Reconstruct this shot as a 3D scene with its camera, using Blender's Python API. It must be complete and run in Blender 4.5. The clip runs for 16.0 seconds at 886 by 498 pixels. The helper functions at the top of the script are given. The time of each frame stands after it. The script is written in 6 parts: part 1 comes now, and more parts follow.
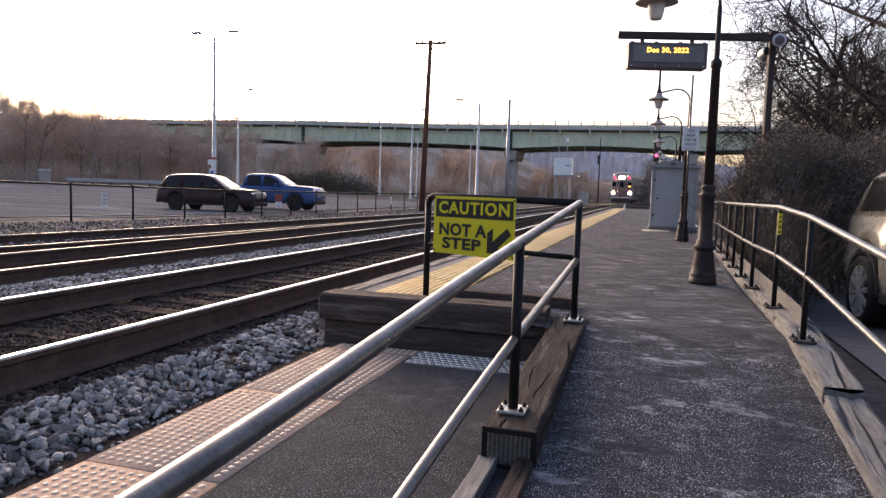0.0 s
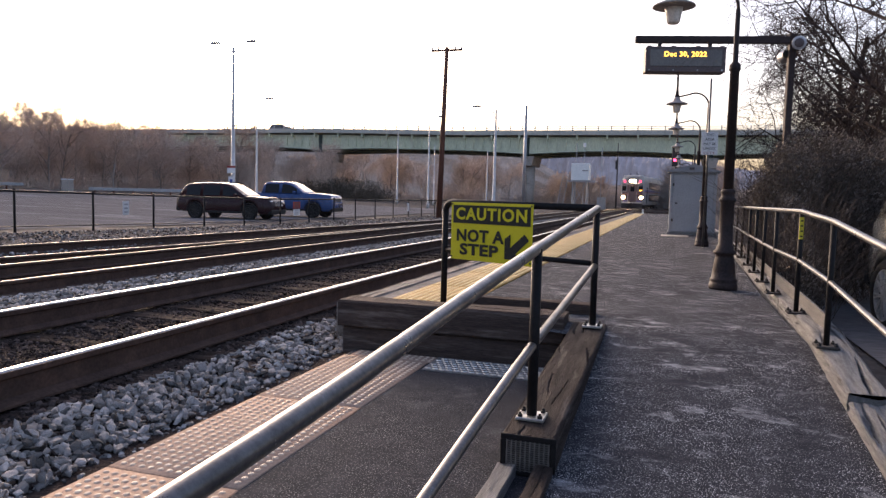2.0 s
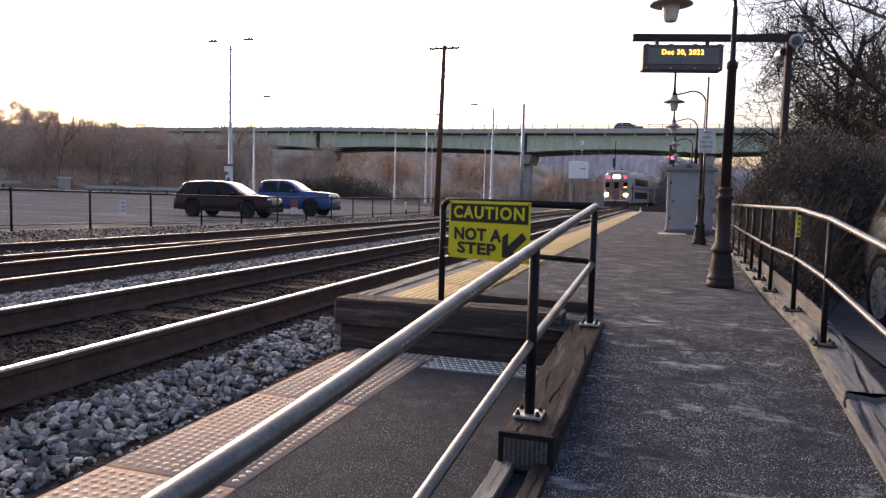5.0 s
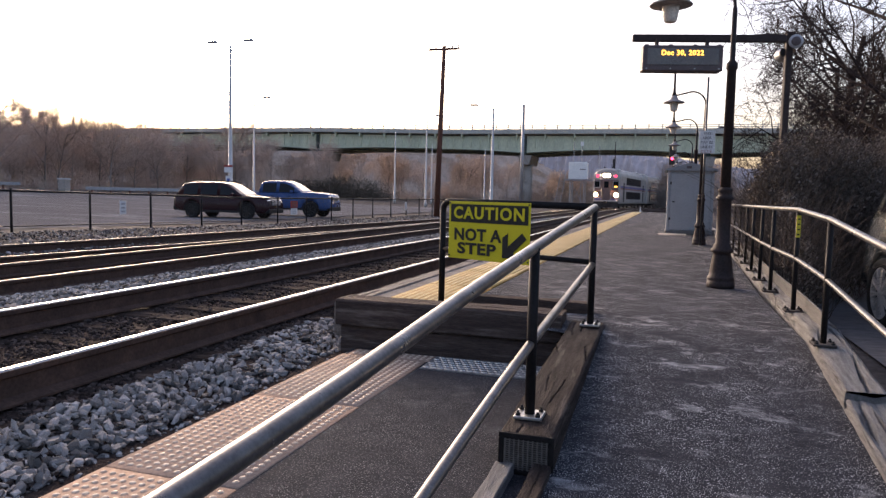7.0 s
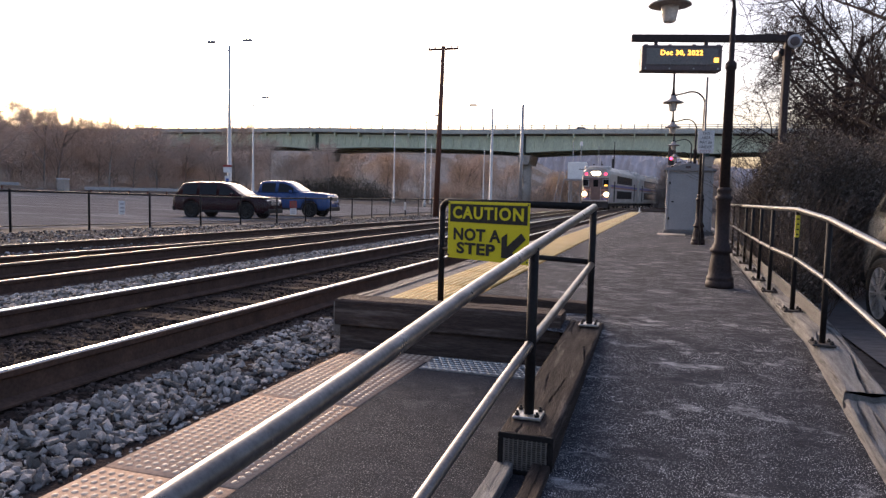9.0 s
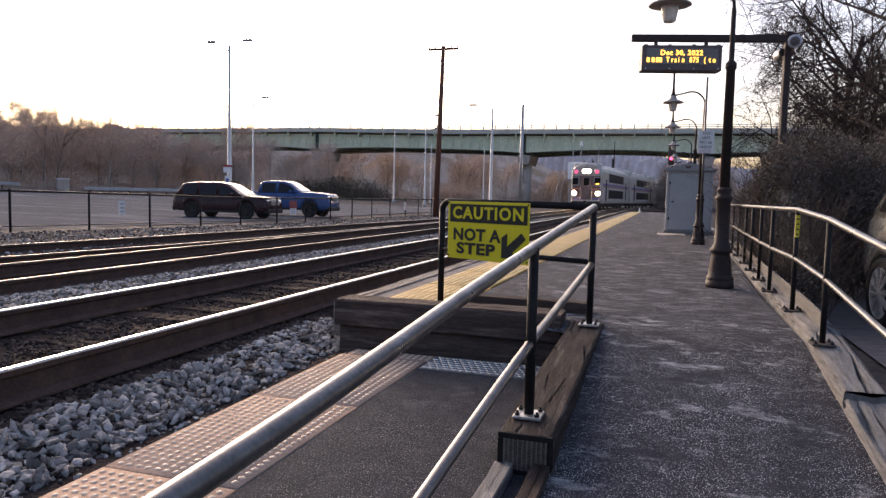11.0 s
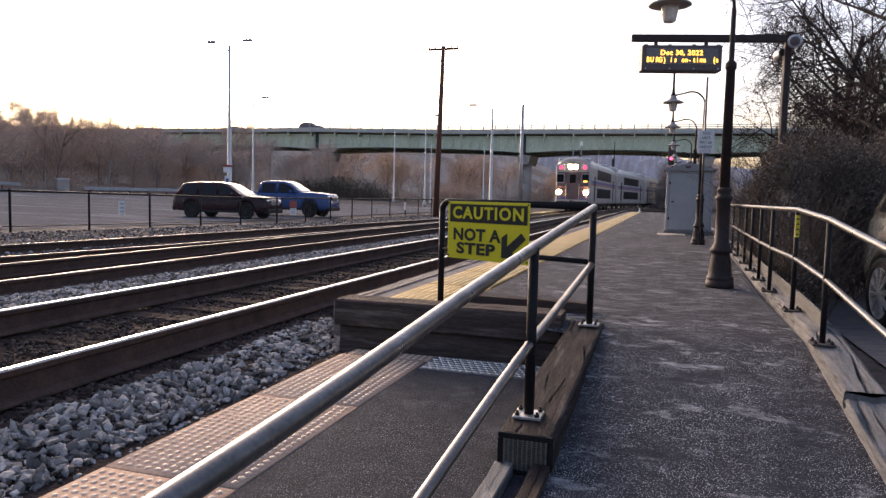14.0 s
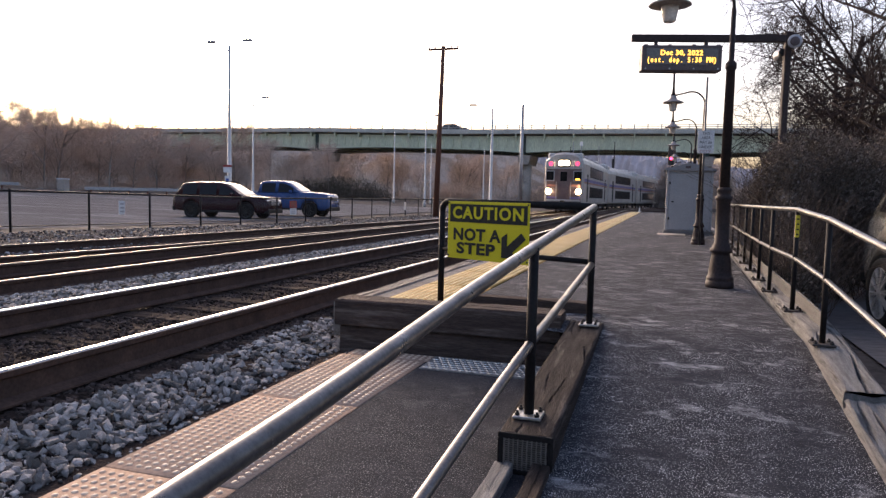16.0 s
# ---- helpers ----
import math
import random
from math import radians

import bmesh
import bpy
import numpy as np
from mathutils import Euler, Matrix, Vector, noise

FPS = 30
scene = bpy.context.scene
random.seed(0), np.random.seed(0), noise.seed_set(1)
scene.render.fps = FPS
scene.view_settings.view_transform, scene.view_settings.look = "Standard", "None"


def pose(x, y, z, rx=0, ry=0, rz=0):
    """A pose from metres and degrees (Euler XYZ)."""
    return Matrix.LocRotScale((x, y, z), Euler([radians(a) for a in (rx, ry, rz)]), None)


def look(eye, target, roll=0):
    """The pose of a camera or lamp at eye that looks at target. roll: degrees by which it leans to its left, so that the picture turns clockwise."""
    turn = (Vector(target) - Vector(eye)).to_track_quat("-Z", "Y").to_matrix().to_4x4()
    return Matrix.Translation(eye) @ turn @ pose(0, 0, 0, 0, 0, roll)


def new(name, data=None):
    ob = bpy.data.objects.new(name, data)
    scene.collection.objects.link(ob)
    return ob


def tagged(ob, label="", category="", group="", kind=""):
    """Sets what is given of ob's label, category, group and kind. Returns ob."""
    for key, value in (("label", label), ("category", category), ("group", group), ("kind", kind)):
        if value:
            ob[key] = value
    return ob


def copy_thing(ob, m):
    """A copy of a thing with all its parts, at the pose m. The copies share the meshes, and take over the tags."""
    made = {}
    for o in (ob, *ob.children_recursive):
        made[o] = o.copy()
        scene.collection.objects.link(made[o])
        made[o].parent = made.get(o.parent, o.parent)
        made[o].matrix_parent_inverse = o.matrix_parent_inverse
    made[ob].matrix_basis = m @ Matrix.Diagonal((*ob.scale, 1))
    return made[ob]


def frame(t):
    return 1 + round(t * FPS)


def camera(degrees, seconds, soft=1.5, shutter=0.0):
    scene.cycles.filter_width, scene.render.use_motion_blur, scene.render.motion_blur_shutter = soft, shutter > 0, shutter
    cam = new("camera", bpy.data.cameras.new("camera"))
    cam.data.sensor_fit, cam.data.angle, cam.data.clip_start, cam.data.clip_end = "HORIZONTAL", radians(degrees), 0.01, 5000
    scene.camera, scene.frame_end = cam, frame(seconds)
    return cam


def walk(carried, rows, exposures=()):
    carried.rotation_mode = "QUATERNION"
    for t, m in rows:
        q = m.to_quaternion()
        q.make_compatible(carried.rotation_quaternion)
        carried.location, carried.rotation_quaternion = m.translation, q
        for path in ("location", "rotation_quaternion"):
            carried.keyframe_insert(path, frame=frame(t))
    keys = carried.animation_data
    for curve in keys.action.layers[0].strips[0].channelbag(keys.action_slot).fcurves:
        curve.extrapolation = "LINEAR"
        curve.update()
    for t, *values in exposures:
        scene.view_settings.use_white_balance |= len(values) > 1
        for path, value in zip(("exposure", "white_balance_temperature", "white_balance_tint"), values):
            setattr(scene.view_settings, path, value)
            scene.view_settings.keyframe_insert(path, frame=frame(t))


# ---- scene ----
cam = camera(65.45, 16.0, soft=1.4)
EYE = (0.0, 0.0, 1.107)


def aim(pitch, roll, yaw):
    """Camera pose from its downward tilt, its lean and its turn to the left of the tracks, in degrees."""
    p, y = radians(pitch), radians(yaw)
    way = Vector((-math.sin(y) * math.cos(p), math.cos(y) * math.cos(p), -math.sin(p)))
    return look(EYE, Vector(EYE) + way, roll)


walk(cam, [(t, aim(*a)) for t, a in (
    (0.0, (4.806, 1.834, 16.361)), (0.5, (4.460, 1.735, 16.146)), (1.0, (4.153, 1.615, 16.086)), (1.5, (4.203, 1.508, 17.452)),
    (2.0, (4.315, 1.405, 17.830)), (2.5, (4.319, 1.392, 17.956)), (3.0, (4.373, 1.375, 17.780)), (3.5, (4.650, 1.410, 17.345)),
    (4.0, (4.621, 1.360, 17.498)), (4.6, (4.52, 1.360, 17.60)), (6.5, (4.384, 1.345, 17.690)), (7.0, (4.399, 1.310, 17.635)), (7.5, (4.402, 1.305, 17.635)),
    (8.0, (4.403, 1.310, 17.599)), (8.5, (4.400, 1.300, 17.566)), (9.0, (4.400, 1.300, 17.566)), (16.0, (4.400, 1.300, 17.566)))],
    exposures=((0.0, 1.54, 6300, 22), (1.5, 1.49, 6300, 22), (3.5, 1.41, 6300, 22), (16.0, 1.41, 6300, 22)))

# ---- world and light: late dusk, the sun just behind the trees, sky bright and pale ----
SUN_TURN, SUN_UP = 46.0, 18.0   # degrees to the left of the tracks, degrees up
world = bpy.data.worlds.new("world")
world.use_nodes = True
scene.world = world
wn = world.node_tree
sky = wn.nodes.new("ShaderNodeTexSky")
sky.sky_type, sky.sun_disc = "NISHITA", False
sky.sun_elevation, sky.sun_rotation = radians(SUN_UP), radians(-SUN_TURN)
sky.air_density, sky.dust_density, sky.ozone_density = 1.0, 6.0, 1.0
wn.nodes["Background"].inputs["Strength"].default_value = 0.15
wn.links.new(sky.outputs[0], wn.nodes["Background"].inputs["Color"])
sun = new("sun", bpy.data.lights.new("sun", "SUN"))
sun.data.energy, sun.data.angle, sun.data.color = 0.3, radians(20), (1.0, 0.86, 0.72)
_s = Vector((-math.sin(radians(SUN_TURN)) * math.cos(radians(SUN_UP - 6)), math.cos(radians(SUN_TURN)) * math.cos(radians(SUN_UP - 6)), math.sin(radians(SUN_UP - 6))))
sun.matrix_world = look(_s * 50, (0, 0, 0))


# ---- materials ----
def mat(name, a, b=None, scale=3.0, fine=60.0, rough=0.7, metal=0.0, bump=0.25, vary=0.0, stain=None, stain_scale=0.6, stain_at=0.55, stretch=(1, 1, 1), emit=None, power=0.0, depth=0.01, speck=None, speck_scale=150.0, speck_at=0.7, island=0.0, sharp=0.12, spec=None):
    m = bpy.data.materials.new(name)
    m.use_nodes = True
    nt = m.node_tree
    N, L = nt.nodes, nt.links
    bs = N["Principled BSDF"]
    bs.inputs["Roughness"].default_value, bs.inputs["Metallic"].default_value = rough, metal
    bs.inputs["Specular IOR Level"].default_value = spec if spec is not None else (0.5 if rough < 0.35 or metal > 0.4 else 0.15)
    if emit:
        bs.inputs["Emission Color"].default_value, bs.inputs["Emission Strength"].default_value = (*emit, 1), power
    b = b or tuple(min(1, c * 0.7) for c in a)
    co = N.new("ShaderNodeTexCoord")
    mp = N.new("ShaderNodeMapping")
    mp.inputs["Scale"].default_value = stretch
    L.new(co.outputs["Object"], mp.inputs["Vector"])

    def tex(s, detail=6.0, r=0.6):
        n = N.new("ShaderNodeTexNoise")
        n.inputs["Scale"].default_value, n.inputs["Detail"].default_value, n.inputs["Roughness"].default_value = s, detail, r
        L.new(mp.outputs[0], n.inputs["Vector"])
        return n.outputs[0]

    def ramp(v, lo, hi):
        r = N.new("ShaderNodeMapRange")
        r.inputs["From Min"].default_value, r.inputs["From Max"].default_value = lo, hi
        L.new(v, r.inputs["Value"])
        return r.outputs[0]

    def mix(f, c1, c2, kind="MIX"):
        x = N.new("ShaderNodeMix")
        x.data_type, x.blend_type = "RGBA", kind
        for sock, v in ((x.inputs["Factor"], f), (x.inputs["A"], c1), (x.inputs["B"], c2)):
            if isinstance(v, (int, float)):
                sock.default_value = v
            elif isinstance(v, tuple):
                sock.default_value = (*v, 1)
            else:
                L.new(v, sock)
        return x.outputs["Result"]

    n1, n2 = tex(scale), tex(fine, 3.0)
    col = mix(ramp(n1, 0.3, 0.7), a, b)
    col = mix(ramp(n2, 0.35, 0.75), col, mix(1.0, col, (0.6, 0.6, 0.6), "MULTIPLY"))
    if stain:
        col = mix(ramp(tex(stain_scale, 8.0, 0.7), stain_at, stain_at + sharp), col, stain)
    if speck:
        vo = N.new("ShaderNodeTexNoise")
        vo.inputs["Scale"].default_value, vo.inputs["Detail"].default_value = speck_scale, 2.0
        L.new(co.outputs["Object"], vo.inputs["Vector"])
        mu = N.new("ShaderNodeMath")
        mu.operation = "MULTIPLY"
        L.new(ramp(vo.outputs[0], speck_at, speck_at + 0.06), mu.inputs[0])
        L.new(ramp(tex(stain_scale * 0.7, 7.0, 0.75), 0.36, 0.62), mu.inputs[1])
        col = mix(mu.outputs[0], col, speck)
    if vary or island:
        oi = N.new("ShaderNodeObjectInfo") if vary else N.new("ShaderNodeNewGeometry")
        k = vary or island
        r = N.new("ShaderNodeMapRange")
        r.inputs["To Min"].default_value, r.inputs["To Max"].default_value = 1 - k, 1 + k
        L.new(oi.outputs["Random" if vary else "Random Per Island"], r.inputs["Value"])
        hs = N.new("ShaderNodeHueSaturation")
        L.new(r.outputs[0], hs.inputs["Value"])
        L.new(col, hs.inputs["Color"])
        col = hs.outputs[0]
    L.new(col, bs.inputs["Base Color"])
    if bump:
        bp = N.new("ShaderNodeBump")
        bp.inputs["Strength"].default_value, bp.inputs["Distance"].default_value = bump, depth
        L.new(n2, bp.inputs["Height"])
        L.new(bp.outputs[0], bs.inputs["Normal"])
    rr = N.new("ShaderNodeMapRange")
    rr.inputs["From Min"].default_value, rr.inputs["From Max"].default_value = 0.3, 0.7
    rr.inputs["To Min"].default_value, rr.inputs["To Max"].default_value = max(0.02, rough - 0.08), min(1, rough + 0.08)
    L.new(n1, rr.inputs["Value"])
    L.new(rr.outputs[0], bs.inputs["Roughness"])
    return m


M = dict(
    ground=mat("ground_soil", (0.112, 0.100, 0.094), (0.066, 0.058, 0.054), 0.9, 12, 0.95, bump=1.0, depth=0.03, stain=(0.17, 0.158, 0.15), stain_scale=0.8, spec=0.02),
    asphalt=mat("walkway_asphalt", (0.025, 0.026, 0.032), (0.055, 0.056, 0.065), 11, 90, 0.95, bump=1.0, depth=0.012, stain=(0.30, 0.305, 0.32), stain_scale=5.5, stain_at=0.56, speck=(0.78, 0.79, 0.82), speck_scale=185, speck_at=0.605, sharp=0.16, stretch=(0.7, 1.3, 1), spec=0.05),
    asphalt_low=mat("low_asphalt", (0.021, 0.022, 0.027), (0.044, 0.045, 0.052), 9, 60, 0.95, bump=1.0, depth=0.008, stain=(0.066, 0.066, 0.073), stain_scale=1.8, speck=(0.27, 0.27, 0.29), speck_scale=140, speck_at=0.60, spec=0.05),
    lot=mat("lot_asphalt", (0.140, 0.134, 0.138), (0.175, 0.168, 0.171), 0.3, 25, 1.0, stain=(0.23, 0.225, 0.235), stain_scale=0.5, stain_at=0.53, stretch=(0.3, 1, 1), spec=0.0),
    gravel=mat("track_ballast", (0.062, 0.046, 0.040), (0.038, 0.028, 0.025), 3, 40, 0.95, bump=1.0, depth=0.03, stain=(0.055, 0.046, 0.040), stain_scale=0.9, spec=0.03),
    dirt=mat("track_dirt", (0.055, 0.042, 0.035), (0.085, 0.068, 0.058), 5, 60, 0.95, bump=1.0, depth=0.02),
    stone=mat("ballast_stone", (0.33, 0.31, 0.295), (0.17, 0.156, 0.148), 9, 70, 0.95, bump=0.5, island=0.8),
    stone_p=mat("ballast_stone_loose", (0.36, 0.335, 0.32), (0.19, 0.172, 0.163), 9, 70, 0.95, bump=0.5, vary=0.7),
    tie=mat("old_tie_wood", (0.050, 0.036, 0.030), (0.028, 0.021, 0.018), 6, 60, 0.95, stretch=(1, 8, 8), vary=0.35, stain=(0.07, 0.056, 0.048), stain_scale=1.5, spec=0.03),
    timber=mat("dark_creosote_timber", (0.050, 0.039, 0.035), (0.024, 0.019, 0.018), 5, 40, 0.85, bump=0.9, stretch=(6, 0.6, 6), stain=(0.115, 0.095, 0.085), stain_scale=2.0, stain_at=0.56, spec=0.08),
    timber_x=mat("dark_cross_timber", (0.094, 0.069, 0.060), (0.048, 0.036, 0.032), 5, 40, 0.85, bump=0.9, stretch=(0.6, 6, 6), stain=(0.15, 0.125, 0.11), stain_scale=2.0, stain_at=0.56, spec=0.08),
    grey_wood=mat("weathered_grey_timber", (0.315, 0.305, 0.298), (0.165, 0.157, 0.152), 6, 45, 0.9, bump=1.0, depth=0.015, stretch=(9, 0.6, 9), stain=(0.10, 0.085, 0.075), stain_scale=1.6, stain_at=0.60, sharp=0.05),
    edge_wood=mat("platform_edge_timber", (0.30, 0.26, 0.23), (0.15, 0.12, 0.10), 5, 40, 0.9, bump=0.8, stretch=(6, 0.6, 6), stain=(0.06, 0.05, 0.04), stain_scale=1.0),
    railside=mat("rusty_rail", (0.105, 0.062, 0.047), (0.064, 0.041, 0.033), 6, 50, 0.85, 0.0),
    railtop=mat("polished_rail_head", (0.66, 0.62, 0.56), (0.50, 0.46, 0.41), 4, 40, 0.28, 1.0, bump=0.05),
    rail_worn=mat("dull_rail_head", (0.46, 0.39, 0.32), (0.30, 0.24, 0.19), 4, 40, 0.40, 0.9, bump=0.05),
    tile_y=mat("yellow_tactile", (0.40, 0.25, 0.078), (0.33, 0.20, 0.064), 3, 60, 0.7, vary=0.07, stain=(0.32, 0.235, 0.14), stain_scale=1.8, stain_at=0.56, bump=0.15, spec=0.06),
    tile_y_worn=mat("yellow_tactile_worn_domes", (0.68, 0.52, 0.24), (0.56, 0.41, 0.17), 5, 60, 0.55, bump=0.1, spec=0.2),
    tile_p=mat("faded_tactile", (0.345, 0.248, 0.19), (0.31, 0.22, 0.168), 3, 60, 0.8, vary=0.03, stain=(0.26, 0.19, 0.14), stain_scale=1.6, stain_at=0.64, bump=0.15, spec=0.02),
    tile_p_worn=mat("faded_tactile_worn_domes", (0.60, 0.48, 0.37), (0.48, 0.37, 0.28), 5, 60, 0.6, bump=0.1, spec=0.2),
    toe=mat("grey_toe_board", (0.145, 0.136, 0.13), (0.10, 0.094, 0.09), 3, 40, 0.9, stretch=(6, 0.6, 6)),
    grate=mat("steel_grate", (0.34, 0.34, 0.35), (0.22, 0.22, 0.23), 6, 60, 0.5, 0.8),
    galv=mat("worn_galvanised_pipe", (0.165, 0.158, 0.155), (0.095, 0.09, 0.09), 9, 90, 0.33, 0.7, bump=0.03, stain=(0.05, 0.046, 0.046), stain_scale=8, stain_at=0.58, speck=(0.42, 0.41, 0.40), speck_scale=60, speck_at=0.70),
    black=mat("black_painted_steel", (0.012, 0.011, 0.012), (0.020, 0.018, 0.018), 6, 60, 0.55, 0.0, bump=0.1, spec=0.08),
    rustpaint=mat("dark_painted_lamp", (0.026, 0.021, 0.022), (0.046, 0.034, 0.032), 5, 50, 0.55, 0.0, spec=0.08),
    plate=mat("zinc_plate", (0.55, 0.54, 0.52), (0.40, 0.39, 0.38), 9, 60, 0.4, 0.9),
    sign_y=mat("sign_yellow", (0.60, 0.53, 0.02), (0.54, 0.48, 0.02), 3, 500, 0.55, bump=0),
    sign_k=mat("sign_black", (0.02, 0.02, 0.018), (0.03, 0.03, 0.028), 5, 60, 0.6, bump=0.03),
    sign_w=mat("sign_white", (0.75, 0.75, 0.75), (0.62, 0.62, 0.62), 4, 60, 0.6, bump=0.03),
    sign_r=mat("sign_red", (0.36, 0.075, 0.065), (0.30, 0.06, 0.055), 4, 60, 0.6, bump=0.03),
    sign_b=mat("sign_blue", (0.08, 0.13, 0.35), (0.07, 0.1, 0.3), 4, 60, 0.6, bump=0.03),
    shed=mat("grey_shed_panel", (0.40, 0.405, 0.41), (0.33, 0.335, 0.34), 1.5, 50, 0.55, bump=0.08, stain=(0.25, 0.245, 0.24), stain_scale=1.2),
    shed_d=mat("shed_roof_grey", (0.33, 0.33, 0.34), (0.25, 0.25, 0.26), 2, 50, 0.6),
    concrete=mat("pier_concrete", (0.42, 0.37, 0.325), (0.31, 0.27, 0.235), 0.5, 8, 0.9, stain=(0.15, 0.13, 0.11), stain_scale=0.3),
    deck=mat("deck_concrete", (0.58, 0.55, 0.48), (0.46, 0.44, 0.39), 0.4, 6, 0.9),
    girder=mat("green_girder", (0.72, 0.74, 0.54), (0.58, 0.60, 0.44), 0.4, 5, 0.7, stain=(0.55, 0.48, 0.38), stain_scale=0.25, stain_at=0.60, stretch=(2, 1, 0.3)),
    girder_d=mat("dark_girder_steel", (0.06, 0.075, 0.065), (0.04, 0.05, 0.045), 0.5, 6, 0.7),
    # bark and twig of the far woods: haze mixed in as extra paleness
    bark=mat("hazed_winter_bark", (0.34, 0.285, 0.25), (0.23, 0.19, 0.165), 3, 25, 0.95, vary=0.25),
    twig=mat("hazed_bare_twigs", (0.58, 0.455, 0.375), (0.43, 0.335, 0.275), 1, 20, 0.95, bump=0, vary=0.2),
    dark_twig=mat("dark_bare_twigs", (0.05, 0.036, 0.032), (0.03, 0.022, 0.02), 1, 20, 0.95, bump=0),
    scrub=mat("dark_scrub", (0.125, 0.10, 0.075), (0.075, 0.06, 0.045), 1, 20, 0.95, bump=0, island=0.4),
    hedge_twig=mat("hedge_stems", (0.105, 0.082, 0.07), (0.06, 0.047, 0.04), 1, 20, 0.95, bump=0, island=0.4),
    brush=mat("dry_brush_leaf", (0.19, 0.155, 0.13), (0.115, 0.095, 0.078), 2, 30, 0.9, bump=0, island=0.4),
    # the slope's pale base and faint emission stand in for haze
    far_wood=mat("far_slope_haze_glow", (0.46, 0.385, 0.335), (0.26, 0.22, 0.195), 0.35, 3.0, 1.0, bump=1.0, depth=1.0, stretch=(1, 1, 0.16), emit=(0.78, 0.69, 0.65), power=0.036),
    # aerial haze over the ridge, put into a bluish base and a weak emission
    hill=mat("far_ridge_haze_glow", (0.22, 0.22, 0.255), (0.17, 0.17, 0.20), 0.01, 0.02, 1.0, bump=0, emit=(0.84, 0.84, 0.95), power=0.042),
    galv_pole=mat("pale_light_pole", (0.62, 0.60, 0.58), (0.50, 0.49, 0.47), 2, 30, 0.5, 0.3),
    wood_pole=mat("brown_utility_pole", (0.16, 0.07, 0.05), (0.10, 0.05, 0.035), 2, 30, 0.9, stretch=(4, 4, 0.4)),
    guard=mat("grey_guardrail", (0.42, 0.42, 0.43), (0.33, 0.33, 0.34), 2, 30, 0.5, 0.5),
    car_black=mat("dark_maroon_car_paint", (0.036, 0.012, 0.015), (0.026, 0.010, 0.012), 2, 30, 0.2, 0.0, bump=0, spec=0.2),
    car_blue=mat("blue_car_paint", (0.045, 0.088, 0.225), (0.038, 0.075, 0.19), 2, 30, 0.25, 0.0, bump=0, spec=0.25),
    car_tan=mat("champagne_grey_car_paint", (0.32, 0.31, 0.275), (0.28, 0.27, 0.24), 2, 30, 0.2, 0.35, bump=0, spec=0.6),
    car_grey=mat("dark_grey_car_paint", (0.06, 0.06, 0.065), (0.05, 0.05, 0.055), 2, 30, 0.3, 0.3, bump=0),
    trim=mat("black_plastic", (0.018, 0.018, 0.019), (0.025, 0.025, 0.026), 4, 60, 0.6, bump=0.05),
    tyre=mat("tyre_rubber", (0.018, 0.018, 0.018), (0.028, 0.027, 0.026), 6, 60, 0.85),
    rim=mat("alloy_rim", (0.66, 0.65, 0.63), (0.55, 0.54, 0.53), 5, 50, 0.35, 0.5, bump=0),
    rim_d=mat("dark_rim", (0.05, 0.05, 0.05), (0.04, 0.04, 0.04), 5, 50, 0.4, 0.6, bump=0),
    glass=mat("dark_car_glass", (0.010, 0.010, 0.012), (0.012, 0.012, 0.014), 2, 20, 0.08, bump=0, spec=0.2),
    screen_glass=mat("windscreen_glass", (0.03, 0.034, 0.042), (0.025, 0.028, 0.034), 2, 20, 0.05, bump=0, spec=0.5),
    lens=mat("clear_lamp_lens", (0.7, 0.7, 0.72), (0.6, 0.6, 0.62), 5, 50, 0.12, 0.4, bump=0),
    red_lens=mat("red_lamp_lens", (0.45, 0.02, 0.02), (0.35, 0.02, 0.02), 5, 50, 0.2, bump=0),
    steel=mat("stainless_train_body", (0.55, 0.495, 0.45), (0.42, 0.375, 0.34), 0.8, 14, 0.42, 0.35, bump=0.05, stain=(0.22, 0.19, 0.17), stain_scale=0.5, stain_at=0.60),
    t_front=mat("train_front_grey", (0.21, 0.15, 0.14), (0.14, 0.10, 0.095), 1.5, 20, 0.6, 0.1),
    stone_b=mat("brown_ballast_stone", (0.085, 0.064, 0.057), (0.042, 0.033, 0.030), 9, 70, 0.95, bump=0.5, island=0.7, spec=0.05),
    steel_d=mat("train_grime_dark", (0.07, 0.06, 0.055), (0.04, 0.035, 0.033), 2, 30, 0.8),
    t_roof=mat("train_roof_silver", (0.56, 0.54, 0.52), (0.42, 0.41, 0.40), 1, 14, 0.5, 0.3),
    t_stripe=mat("train_orange_stripe", (0.42, 0.20, 0.15), (0.34, 0.165, 0.13), 1, 14, 0.5),
    t_stripe_b=mat("train_blue_stripe", (0.20, 0.16, 0.33), (0.16, 0.13, 0.27), 1, 14, 0.5),
    head=mat("headlight_glow", (1, 1, 1), (1, 1, 1), 1, 1, 0.3, bump=0, emit=(1.0, 0.72, 0.38), power=110),
    marker=mat("red_marker_glow", (0.6, 0.05, 0.08), (0.6, 0.05, 0.08), 1, 1, 0.3, bump=0, emit=(1.0, 0.04, 0.09), power=1.5),
    amber=mat("amber_glow", (0.8, 0.4, 0.05), (0.8, 0.4, 0.05), 1, 1, 0.3, bump=0, emit=(1.0, 0.42, 0.05), power=2.5),
    led=mat("amber_led", (0.8, 0.4, 0.02), (0.8, 0.4, 0.02), 1, 1, 0.4, bump=0, emit=(1.0, 0.50, 0.06), power=1.6),
    signal=mat("red_signal_glow", (0.7, 0.02, 0.06), (0.7, 0.02, 0.06), 1, 1, 0.3, bump=0, emit=(1.0, 0.05, 0.12), power=3),
